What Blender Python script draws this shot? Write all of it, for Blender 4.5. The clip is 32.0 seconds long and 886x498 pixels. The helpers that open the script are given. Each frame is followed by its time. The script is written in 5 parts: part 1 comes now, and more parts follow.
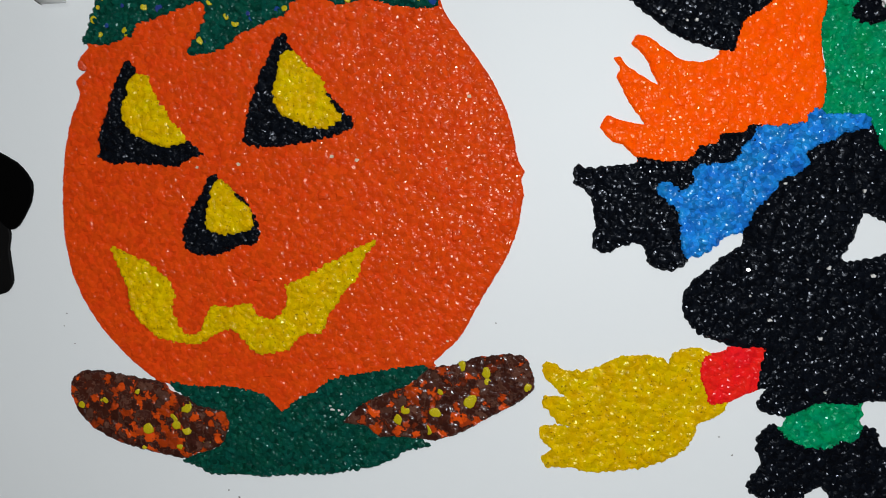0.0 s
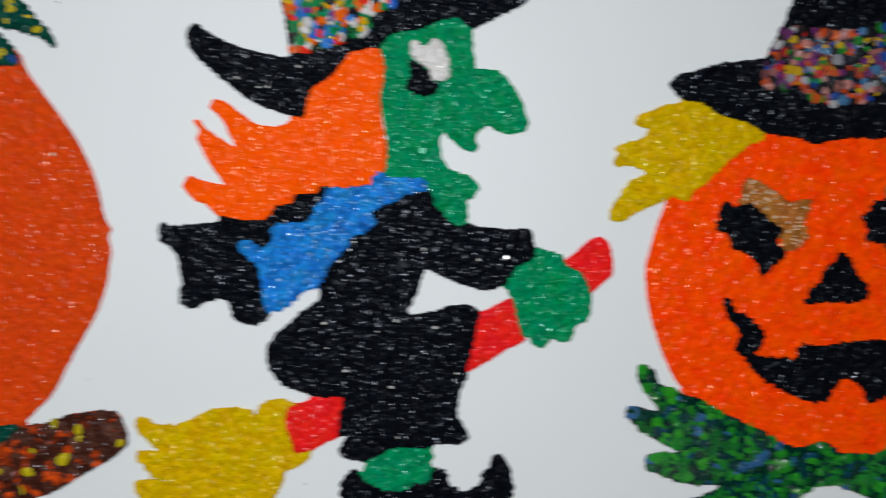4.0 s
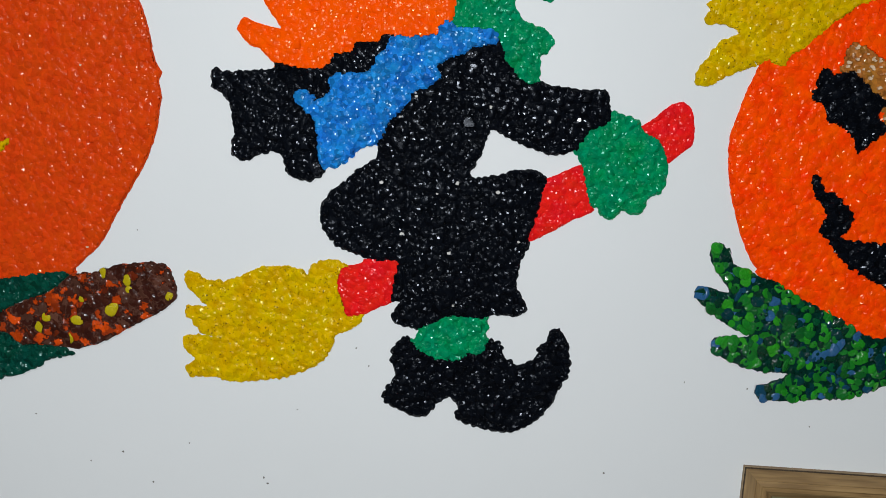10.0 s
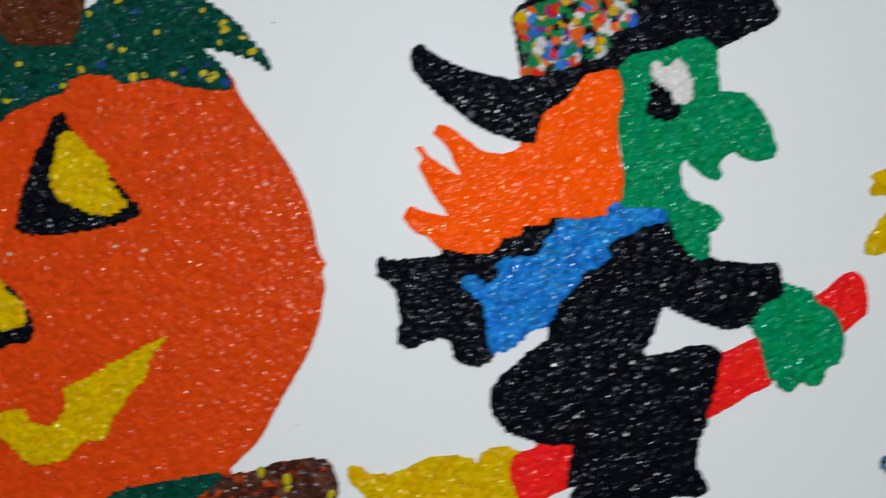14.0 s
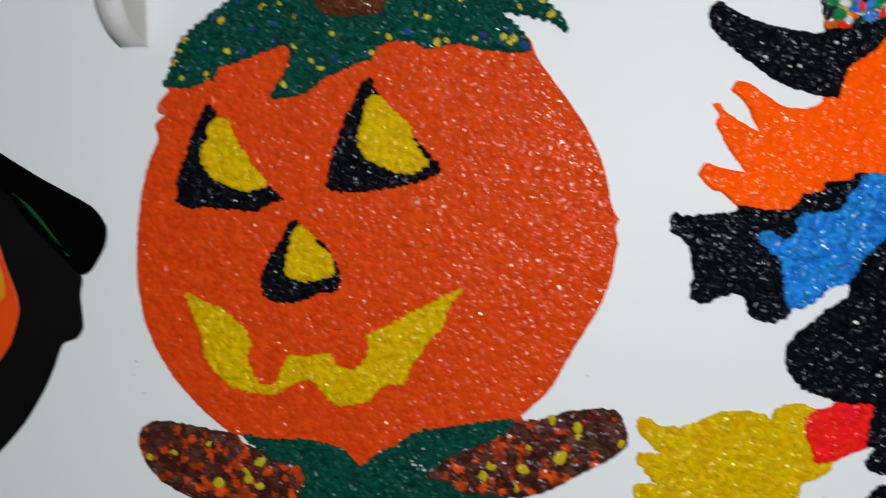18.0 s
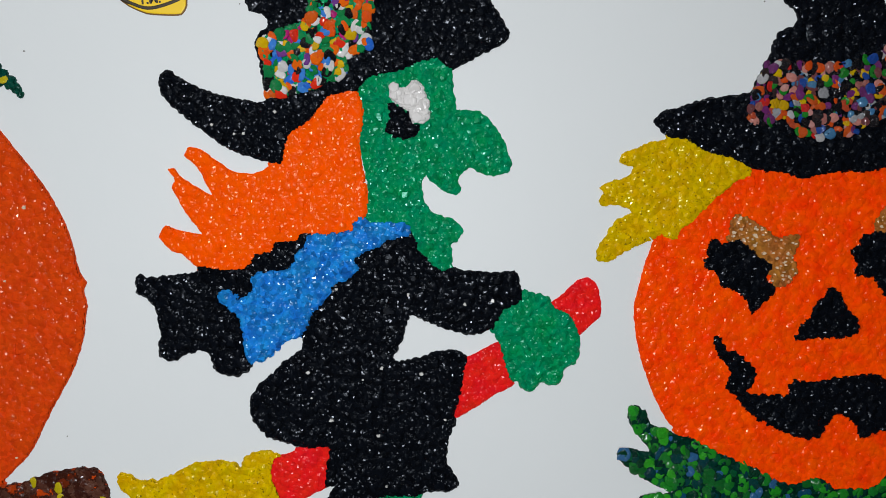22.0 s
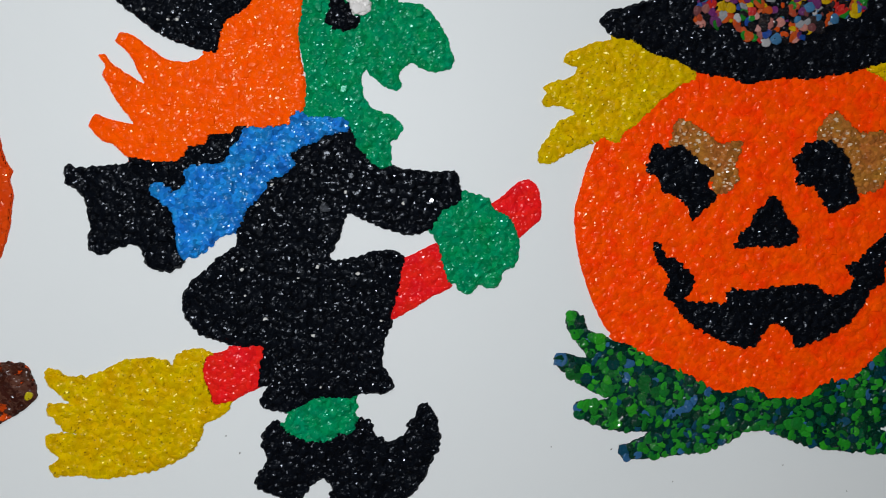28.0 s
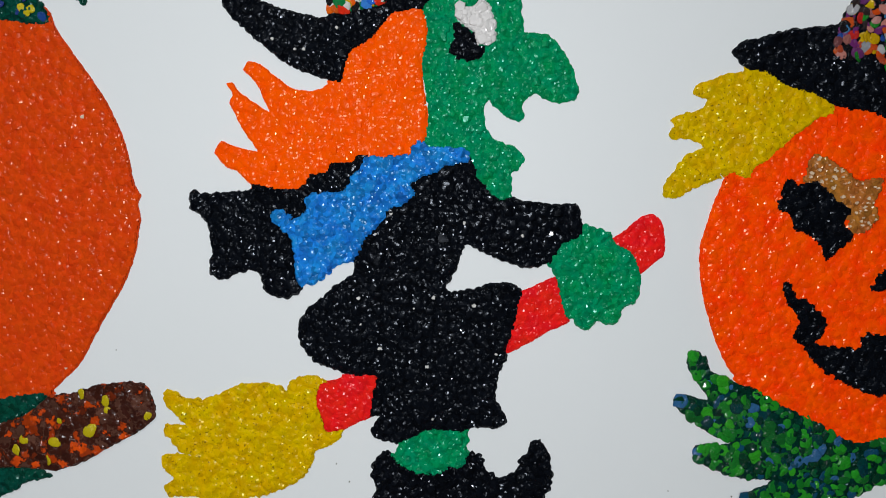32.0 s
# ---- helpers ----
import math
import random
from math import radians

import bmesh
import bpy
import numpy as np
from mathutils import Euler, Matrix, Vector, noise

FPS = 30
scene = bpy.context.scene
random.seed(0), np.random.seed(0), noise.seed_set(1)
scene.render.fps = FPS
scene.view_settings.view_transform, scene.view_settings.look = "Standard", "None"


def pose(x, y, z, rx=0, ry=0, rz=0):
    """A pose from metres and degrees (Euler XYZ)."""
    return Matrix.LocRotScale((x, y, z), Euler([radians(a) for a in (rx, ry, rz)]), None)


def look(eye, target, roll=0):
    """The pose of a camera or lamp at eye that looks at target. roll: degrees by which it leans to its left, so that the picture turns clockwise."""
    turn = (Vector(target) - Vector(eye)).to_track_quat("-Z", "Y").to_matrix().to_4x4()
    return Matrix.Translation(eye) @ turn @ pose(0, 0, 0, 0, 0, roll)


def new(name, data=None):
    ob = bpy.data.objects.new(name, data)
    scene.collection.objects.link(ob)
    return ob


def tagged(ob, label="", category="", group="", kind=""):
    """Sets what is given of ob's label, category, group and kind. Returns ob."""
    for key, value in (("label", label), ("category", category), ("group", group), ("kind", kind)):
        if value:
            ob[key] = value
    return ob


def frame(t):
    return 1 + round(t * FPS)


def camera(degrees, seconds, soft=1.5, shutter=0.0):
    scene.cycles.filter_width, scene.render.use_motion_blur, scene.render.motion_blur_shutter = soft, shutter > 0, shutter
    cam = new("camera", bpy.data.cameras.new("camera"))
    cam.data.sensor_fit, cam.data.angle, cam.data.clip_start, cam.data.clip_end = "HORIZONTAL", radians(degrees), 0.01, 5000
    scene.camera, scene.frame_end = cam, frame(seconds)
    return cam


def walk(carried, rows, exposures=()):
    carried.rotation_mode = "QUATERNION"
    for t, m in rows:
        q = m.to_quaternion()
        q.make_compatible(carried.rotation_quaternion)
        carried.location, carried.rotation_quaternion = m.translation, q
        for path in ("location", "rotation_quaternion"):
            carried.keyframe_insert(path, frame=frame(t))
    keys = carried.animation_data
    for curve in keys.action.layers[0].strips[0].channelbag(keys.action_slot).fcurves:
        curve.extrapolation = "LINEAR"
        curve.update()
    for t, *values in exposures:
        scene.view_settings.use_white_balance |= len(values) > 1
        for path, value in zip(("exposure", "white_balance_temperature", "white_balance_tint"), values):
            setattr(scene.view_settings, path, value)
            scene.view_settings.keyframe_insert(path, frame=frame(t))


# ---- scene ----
EXPOSURES = [(0.0, 0.02), (1.0, -0.04), (4.0, -0.07), (8.0, -0.09), (10.0, -0.07), (13.0, -0.14), (15.5, -0.08), (17.5, 0.0), (19.0, -0.04), (21.0, -0.11), (24.0, -0.14), (27.0, -0.12), (29.0, -0.09), (32.0, -0.1)]
cam = camera(60.0, 32.0, soft=0.85, shutter=1.0)
# seconds, place in metres, turn in degrees
ROWS = [
    (0.0, -0.2320, -0.7169, 1.4933, 84.392, 1.320, 8.725),
    (0.5, -0.2259, -0.7115, 1.4912, 84.054, 1.634, 8.582),
    (1.0, -0.2250, -0.7081, 1.4892, 83.983, 1.569, 8.302),
    (1.5, -0.2189, -0.7107, 1.4939, 83.959, 1.553, 8.261),
    (2.0, -0.2015, -0.7049, 1.4980, 84.153, 1.786, 8.552),
    (2.2, -0.1906, -0.7051, 1.4989, 84.640, 1.871, 7.800),
    (2.5, -0.1605, -0.7084, 1.5086, 85.293, 1.634, 3.499),
    (2.7, -0.1303, -0.7137, 1.5279, 84.388, 1.290, 3.026),
    (3.0, -0.0989, -0.7140, 1.5189, 85.231, 0.894, 2.909),
    (3.5, -0.0233, -0.7275, 1.5161, 86.929, 0.897, 1.870),
    (3.8, 0.0278, -0.7231, 1.5189, 86.450, 1.120, 1.400),
    (4.0, 0.0476, -0.7187, 1.5181, 86.123, 0.998, 0.143),
    (4.5, 0.1103, -0.7080, 1.5279, 85.885, 1.787, -1.900),
    (6.5, 0.1740, -0.7267, 1.4447, 87.167, 2.656, -9.592),
    (7.0, 0.1440, -0.7174, 1.4438, 86.272, 2.046, -9.512),
    (7.3, 0.1139, -0.7053, 1.4661, 84.648, -0.009, -4.288),
    (7.5, 0.0845, -0.7013, 1.4691, 83.912, -0.697, -0.621),
    (8.0, 0.0411, -0.6934, 1.4700, 81.878, -1.527, 2.128),
    (8.5, 0.0336, -0.6917, 1.4637, 81.357, -1.348, 2.293),
    (9.0, 0.0273, -0.6866, 1.4659, 80.477, -1.366, 2.285),
    (9.5, 0.0258, -0.6837, 1.4637, 80.263, -1.381, 2.473),
    (10.0, 0.0211, -0.6850, 1.4624, 80.086, -1.430, 2.995),
    (10.5, 0.0209, -0.6878, 1.4584, 80.026, -1.523, 2.638),
    (11.0, 0.0067, -0.6902, 1.4531, 79.551, -1.402, 3.244),
    (11.5, 0.0019, -0.6878, 1.4565, 79.131, -1.428, 3.473),
    (12.0, -0.0385, -0.6907, 1.4996, 81.893, -1.463, 3.340),
    (12.2, -0.0551, -0.6871, 1.5240, 83.843, -1.444, 2.459),
    (12.5, -0.0453, -0.6823, 1.5451, 87.536, -0.206, 1.615),
    (12.8, -0.0320, -0.6862, 1.5578, 88.036, 0.483, 1.280),
    (13.0, -0.0138, -0.6837, 1.5549, 87.834, 1.267, 1.351),
    (13.5, -0.0696, -0.6785, 1.5421, 87.323, 0.690, 1.569),
    (14.0, -0.1497, -0.6689, 1.5334, 87.514, 1.077, 1.063),
    (14.5, -0.2230, -0.6729, 1.5183, 87.304, 2.426, 1.768),
    (15.0, -0.2796, -0.6828, 1.5278, 87.924, 1.462, 2.718),
    (15.5, -0.3298, -0.7015, 1.5413, 88.281, 0.388, 7.193),
    (17.5, -0.3312, -0.7139, 1.5168, 88.681, 0.819, 10.274),
    (18.0, -0.3126, -0.7067, 1.5029, 87.232, 1.025, 9.081),
    (18.5, -0.2840, -0.6993, 1.5065, 86.312, 1.362, 7.110),
    (19.0, -0.2464, -0.6902, 1.4936, 87.440, 2.673, 4.490),
    (19.5, -0.1653, -0.6779, 1.5071, 86.500, 2.619, 1.645),
    (19.7, -0.1233, -0.6787, 1.5284, 84.196, 1.725, -0.435),
    (20.0, -0.0512, -0.6763, 1.5400, 85.586, 1.991, 0.425),
    (20.5, 0.0124, -0.6833, 1.5578, 85.951, 2.892, -0.155),
    (21.0, 0.0298, -0.6912, 1.5612, 85.724, 2.469, -0.444),
    (21.5, 0.0512, -0.6997, 1.5680, 85.763, 2.527, -0.996),
    (22.0, 0.0537, -0.7011, 1.5633, 85.668, 2.363, -0.753),
    (22.5, 0.0607, -0.7032, 1.5646, 85.413, 2.305, -0.116),
    (23.0, 0.0698, -0.7022, 1.5604, 85.126, 2.256, -0.297),
    (23.5, 0.0859, -0.6986, 1.5648, 84.742, 2.764, -0.583),
    (24.0, 0.0971, -0.6922, 1.5572, 84.913, 2.864, -0.973),
    (24.5, 0.1182, -0.6968, 1.5508, 85.254, 3.403, -3.056),
    (26.5, 0.1058, -0.6992, 1.5050, 87.133, 2.562, -3.819),
    (27.0, 0.0988, -0.6952, 1.4980, 85.433, 1.633, -3.301),
    (27.5, 0.0933, -0.6941, 1.4961, 83.950, 1.256, -2.633),
    (28.0, 0.0879, -0.6968, 1.4931, 83.721, 0.905, -2.233),
    (28.5, 0.0739, -0.6901, 1.5194, 82.934, 0.823, -1.840),
    (29.0, 0.0592, -0.6825, 1.5280, 84.660, 0.642, -0.444),
    (29.5, 0.0490, -0.6716, 1.5023, 82.325, 0.476, 1.067),
    (30.0, 0.0415, -0.6788, 1.5092, 82.684, 0.324, 1.862),
    (30.5, 0.0425, -0.6803, 1.5109, 83.272, 0.272, 2.327),
    (31.0, 0.0435, -0.6807, 1.5107, 83.617, 0.102, 2.351),
    (31.5, 0.0398, -0.6825, 1.5171, 84.504, 0.023, 2.336),
    (32.0, 0.0381, -0.6838, 1.5113, 84.582, -0.089, 2.530),
]
walk(cam, [(t, pose(x, y, z, rx, ry, rz)) for t, x, y, z, rx, ry, rz in ROWS], EXPOSURES)

# ---- light: a weak ceiling lamp up on the left, and the lamp carried with the camera ----
world = bpy.data.worlds.new("room_world")
world.use_nodes = True
scene.world = world
world.node_tree.nodes["Background"].inputs[0].default_value = (0.9, 0.95, 1.0, 1)
world.node_tree.nodes["Background"].inputs[1].default_value = 0.05


def ceiling_lamp(x, y, z, size, power, colour):
    data = bpy.data.lights.new("ceiling_lamp", "AREA")
    data.shape, data.size, data.energy, data.color = "SQUARE", size, power, colour
    ob = new("ceiling_lamp", data)
    ob.location = (x, y, z)
    return ob


ceiling_lamp(-1.0, -2.6, 2.9, 0.2, 21.0, (0.97, 0.99, 1.0))
# the lamp that the camera's holder carries, as one still light behind the path
front = bpy.data.lights.new("hand_lamp", "AREA")
front.shape, front.size, front.energy, front.color = "DISK", 0.06, 17.6, (0.955, 0.972, 1.0)
hand_lamp = new("hand_lamp", front)
hand_lamp.matrix_basis = look((-0.1, -1.5, 1.62), (-0.12, 0.0, 1.45))

# ---- materials ----


def lin(c):
    return tuple(((v / 255 + 0.055) / 1.055) ** 2.4 if v > 10 else v / 255 / 12.92 for v in c)


def nodes_of(name):
    m = bpy.data.materials.new(name)
    m.use_nodes = True
    nt = m.node_tree
    return m, nt, nt.nodes["Principled BSDF"]


def node(nt, kind, **values):
    n = nt.nodes.new(kind)
    for key, value in values.items():
        n.inputs[key].default_value = value
    return n


def coords(nt):
    return nt.nodes.new("ShaderNodeTexCoord").outputs["Object"]


def add_bump(nt, bsdf, scale, strength, distance, detail=3.0):
    tex = node(nt, "ShaderNodeTexNoise", Scale=scale, Detail=detail)
    nt.links.new(coords(nt), tex.inputs["Vector"])
    bump = node(nt, "ShaderNodeBump", Strength=strength, Distance=distance)
    nt.links.new(tex.outputs[0], bump.inputs["Height"])
    nt.links.new(bump.outputs[0], bsdf.inputs["Normal"])
    return tex


def melted(name, colour, rough=0.26, spread=0.3, hue=0.02, bump=0.5, dull=0.15, shine=0.38, speckle=0.0):
    """Melted plastic granules of one colour, each granule a little lighter or darker."""
    m, nt, bsdf = nodes_of(name)
    cell = node(nt, "ShaderNodeTexVoronoi", Scale=230.0)
    nt.links.new(coords(nt), cell.inputs["Vector"])
    shade = node(nt, "ShaderNodeMapRange")
    shade.inputs["From Min"].default_value, shade.inputs["From Max"].default_value = 0.15, 0.85
    shade.inputs["To Min"].default_value, shade.inputs["To Max"].default_value = 1 - spread, 1 + spread
    nt.links.new(cell.outputs["Color"], shade.inputs["Value"])
    blotch = node(nt, "ShaderNodeTexNoise", Scale=70.0, Detail=4.0)
    nt.links.new(coords(nt), blotch.inputs["Vector"])
    tone = node(nt, "ShaderNodeMapRange")
    tone.inputs["From Min"].default_value, tone.inputs["From Max"].default_value = 0.3, 0.7
    tone.inputs["To Min"].default_value, tone.inputs["To Max"].default_value = 0.5 - hue, 0.5 + hue
    nt.links.new(blotch.outputs[0], tone.inputs["Value"])
    hsv = node(nt, "ShaderNodeHueSaturation", Color=(*lin(colour), 1))
    nt.links.new(shade.outputs[0], hsv.inputs["Value"])
    nt.links.new(tone.outputs[0], hsv.inputs["Hue"])
    # small dark specks spread at random over the colour
    if speckle:
        fleck = node(nt, "ShaderNodeTexNoise", Scale=420.0, Detail=1.0)
        nt.links.new(coords(nt), fleck.inputs["Vector"])
        cut = node(nt, "ShaderNodeMapRange")
        cut.inputs["From Min"].default_value, cut.inputs["From Max"].default_value = 0.67, 0.73
        cut.inputs["To Min"].default_value, cut.inputs["To Max"].default_value = 0.0, speckle
        nt.links.new(fleck.outputs[0], cut.inputs["Value"])
        speckled = nt.nodes.new("ShaderNodeMix")
        speckled.data_type = "RGBA"
        speckled.inputs["B"].default_value = (0.03, 0.02, 0.01, 1)
        nt.links.new(cut.outputs[0], speckled.inputs["Factor"])
        nt.links.new(hsv.outputs[0], speckled.inputs["A"])
        nt.links.new(speckled.outputs["Result"], bsdf.inputs["Base Color"])
    else:
        nt.links.new(hsv.outputs[0], bsdf.inputs["Base Color"])
    gloss = node(nt, "ShaderNodeMapRange")
    gloss.inputs["From Min"].default_value, gloss.inputs["From Max"].default_value = 0.5, 0.68
    gloss.inputs["To Min"].default_value, gloss.inputs["To Max"].default_value = rough, dull
    nt.links.new(blotch.outputs[0], gloss.inputs["Value"])
    nt.links.new(gloss.outputs[0], bsdf.inputs["Roughness"])
    bsdf.inputs["Specular IOR Level"].default_value = shine
    bsdf.inputs["Specular Tint"].default_value = tuple(0.45 + 0.55 * (v / max(colour)) ** 0.5 for v in colour) + (1.0,)
    add_bump(nt, bsdf, 300.0, bump, 0.0003, 2.0)
    return m


def mixed(name, colours, source="island", rough=0.07):
    """Melted plastic granules of several colours: each granule takes one of them."""
    m, nt, bsdf = nodes_of(name)
    ramp = nt.nodes.new("ShaderNodeValToRGB")
    stops = ramp.color_ramp.elements
    ramp.color_ramp.interpolation = "CONSTANT"
    stops.remove(stops[1])
    stops[0].position, stops[0].color = 0.0, (*lin(colours[0]), 1)
    for i, c in enumerate(colours[1:]):
        stop = stops.new((i + 1) / len(colours))
        stop.color = (*lin(c), 1)
    if source == "island":
        nt.links.new(nt.nodes.new("ShaderNodeNewGeometry").outputs["Random Per Island"], ramp.inputs[0])
    else:
        nt.links.new(nt.nodes.new("ShaderNodeObjectInfo").outputs["Random"], ramp.inputs[0])
    # loose pellets are modelled one unit in radius, joined ones in metres
    grain = node(nt, "ShaderNodeTexNoise", Scale=150.0 if source == "island" else 0.8, Detail=3.0)
    nt.links.new(coords(nt), grain.inputs["Vector"])
    value = node(nt, "ShaderNodeMapRange")
    value.inputs["To Min"].default_value, value.inputs["To Max"].default_value = 0.62, 1.2
    nt.links.new(grain.outputs[0], value.inputs["Value"])
    hsv = node(nt, "ShaderNodeHueSaturation")
    nt.links.new(ramp.outputs[0], hsv.inputs["Color"])
    nt.links.new(value.outputs[0], hsv.inputs["Value"])
    nt.links.new(hsv.outputs[0], bsdf.inputs["Base Color"])
    bsdf.inputs["Roughness"].default_value = rough
    if source == "island":
        add_bump(nt, bsdf, 240.0, 0.3, 0.001)
    else:
        add_bump(nt, bsdf, 1.6, 0.25, 0.25)
    return m


def mottled(name, colours, size, rough=0.2, shine=0.2):
    """Plastic granules of a few colours that have run together: soft-edged patches, size in mm."""
    m, nt, bsdf = nodes_of(name)
    warp = node(nt, "ShaderNodeTexNoise", Scale=220.0, Detail=3.0)
    nt.links.new(coords(nt), warp.inputs["Vector"])
    shift = nt.nodes.new("ShaderNodeVectorMath")
    shift.operation = "MULTIPLY_ADD"
    shift.inputs[1].default_value = (0.012, 0.012, 0.012)
    nt.links.new(warp.outputs["Color"], shift.inputs[0])
    nt.links.new(coords(nt), shift.inputs[2])
    cell = node(nt, "ShaderNodeTexVoronoi", Scale=1000.0 / size)
    cell.feature = "SMOOTH_F1"
    cell.inputs["Smoothness"].default_value = 0.6
    nt.links.new(shift.outputs[0], cell.inputs["Vector"])
    split = nt.nodes.new("ShaderNodeSeparateColor")
    nt.links.new(cell.outputs["Color"], split.inputs[0])
    ramp = nt.nodes.new("ShaderNodeValToRGB")
    stops = ramp.color_ramp.elements
    stops.remove(stops[1])
    stops[0].position, stops[0].color = 0.0, (*lin(colours[0][1]), 1)
    for place, c in colours[1:]:
        stops.new(place).color = (*lin(c), 1)
    nt.links.new(split.outputs[0], ramp.inputs[0])
    value = node(nt, "ShaderNodeMapRange")
    value.inputs["To Min"].default_value, value.inputs["To Max"].default_value = 0.7, 1.3
    nt.links.new(split.outputs[1], value.inputs["Value"])
    hsv = node(nt, "ShaderNodeHueSaturation")
    nt.links.new(ramp.outputs[0], hsv.inputs["Color"])
    nt.links.new(value.outputs[0], hsv.inputs["Value"])
    nt.links.new(hsv.outputs[0], bsdf.inputs["Base Color"])
    bsdf.inputs["Roughness"].default_value = rough
    bsdf.inputs["Specular IOR Level"].default_value = shine
    add_bump(nt, bsdf, 300.0, 0.22, 0.0003, 2.0)
    return m


def painted(name, colour, rough=0.5, vary=0.06, scale=6.0, bump=0.1, bump_scale=400.0, depth=0.0005):
    m, nt, bsdf = nodes_of(name)
    tex = node(nt, "ShaderNodeTexNoise", Scale=scale, Detail=6.0)
    nt.links.new(coords(nt), tex.inputs["Vector"])
    rng = node(nt, "ShaderNodeMapRange")
    rng.inputs["To Min"].default_value, rng.inputs["To Max"].default_value = 1 - vary, 1 + vary
    nt.links.new(tex.outputs[0], rng.inputs["Value"])
    hsv = node(nt, "ShaderNodeHueSaturation", Color=(*lin(colour), 1))
    nt.links.new(rng.outputs[0], hsv.inputs["Value"])
    nt.links.new(hsv.outputs[0], bsdf.inputs["Base Color"])
    bsdf.inputs["Roughness"].default_value = rough
    add_bump(nt, bsdf, bump_scale, bump, depth)
    return m


def wooden(name, grain):
    m, nt, bsdf = nodes_of(name)
    mapping = nt.nodes.new("ShaderNodeMapping")
    mapping.inputs["Scale"].default_value = grain
    nt.links.new(coords(nt), mapping.inputs["Vector"])
    tex = node(nt, "ShaderNodeTexNoise", Scale=3.0, Detail=8.0)
    nt.links.new(mapping.outputs[0], tex.inputs["Vector"])
    ramp = nt.nodes.new("ShaderNodeValToRGB")
    ramp.color_ramp.elements[0].color = (*lin((112, 86, 52)), 1)
    ramp.color_ramp.elements[1].color = (*lin((168, 138, 92)), 1)
    ramp.color_ramp.elements[0].position, ramp.color_ramp.elements[1].position = 0.3, 0.72
    nt.links.new(tex.outputs[0], ramp.inputs[0])
    nt.links.new(ramp.outputs[0], bsdf.inputs["Base Color"])
    bsdf.inputs["Roughness"].default_value = 0.45
    bump = node(nt, "ShaderNodeBump", Strength=0.3, Distance=0.0006)
    nt.links.new(tex.outputs[0], bump.inputs["Height"])
    nt.links.new(bump.outputs[0], bsdf.inputs["Normal"])
    return m


BLACK = melted("black_plastic", (8, 11, 17), 0.22, 0.35, 0.0, 0.22, 0.12, 0.14)
RUST = melted("rust_orange_plastic", (212, 66, 14), 0.22, 0.14, 0.002, 0.22, 0.12, 0.16)
ORANGE = melted("bright_orange_plastic", (255, 72, 1), 0.22, 0.12, 0.004, 0.22, 0.12, 0.19)
FLAME = melted("flame_orange_plastic", (255, 86, 1), 0.22, 0.07, 0.002, 0.22, 0.12, 0.11)
YELLOW = melted("yellow_plastic", (208, 170, 0), 0.22, 0.16, 0.012, 0.22, 0.12, 0.15, 0.65)
GREEN = melted("green_plastic", (0, 136, 85), 0.24, 0.22, 0.014, 0.3, 0.12, 0.2)
PINE = melted("dark_green_plastic", (6, 64, 52), 0.24, 0.36, 0.014, 0.3, 0.12, 0.12)
TEAL = melted("teal_plastic", (2, 44, 34), 0.22, 0.3, 0.03, 0.22, 0.12, 0.16)
BLUE = melted("blue_plastic", (26, 122, 204), 0.24, 0.34, 0.012, 0.3, 0.12, 0.24)
RED = melted("red_plastic", (234, 29, 27), 0.22, 0.12, 0.002, 0.22, 0.12, 0.15)
BROWN = melted("brown_plastic", (84, 42, 22), 0.22, 0.3, 0.01, 0.22, 0.12, 0.2)
TAN = melted("tan_plastic", (164, 102, 42), 0.22, 0.3, 0.012, 0.3, 0.12, 0.3)
WHITE = melted("white_plastic", (222, 220, 218), 0.3, 0.06, 0.0)
LEAF_COLOURS = [(32, 136, 34), (17, 96, 38), (37, 147, 38), (3, 56, 35), (2, 58, 56), (26, 123, 36), (6, 84, 48), (44, 152, 34), (14, 70, 96), (15, 92, 34), (28, 129, 38), (2, 47, 37), (44, 96, 142), (22, 116, 38), (2, 54, 60), (4, 53, 35), (27, 125, 38), (21, 112, 40)]
PINE_SPOT = mixed("dark_green_pellets", [(6, 70, 40), (4, 60, 44)], "object")
LEAFY = mixed("green_and_blue_granules", LEAF_COLOURS)
LEAFY_LOOSE = mixed("green_and_blue_pellets", LEAF_COLOURS, "object", 0.08)
EARTHY = mottled("brown_and_orange_plastic", [(0.0, (64, 30, 20)), (0.22, (56, 26, 20)), (0.34, (92, 60, 48)), (0.44, (60, 28, 20)), (0.6, (64, 30, 20)), (0.76, (178, 62, 16)), (1.0, (200, 72, 14))], 8.5)
CONFETTI = mixed("confetti_granules", [(20, 130, 70), (214, 212, 210), (232, 92, 20), (18, 18, 22), (40, 104, 206), (216, 176, 12), (24, 136, 74), (226, 48, 24), (226, 84, 20), (206, 206, 206), (20, 126, 66), (236, 104, 16), (206, 166, 10), (60, 130, 214), (176, 30, 110), (14, 120, 64), (216, 92, 24), (224, 222, 220), (22, 22, 26), (112, 60, 140)], "object")
PASTEL = mixed("pastel_confetti_granules", [(186, 122, 112), (190, 160, 8), (26, 122, 34), (168, 168, 170), (196, 72, 20), (104, 38, 100), (28, 66, 140), (20, 18, 22), (184, 36, 32), (104, 58, 60), (190, 152, 10), (18, 18, 22), (186, 76, 26), (180, 128, 122), (28, 112, 36), (60, 110, 150), (166, 66, 40), (98, 44, 96), (150, 94, 88), (140, 142, 146), (26, 24, 28), (44, 34, 34)], "object")
FLAKE_AND_GLINT = painted("pale_flake_and_glint", (214, 188, 158), 0.1, 0.25, 300.0)
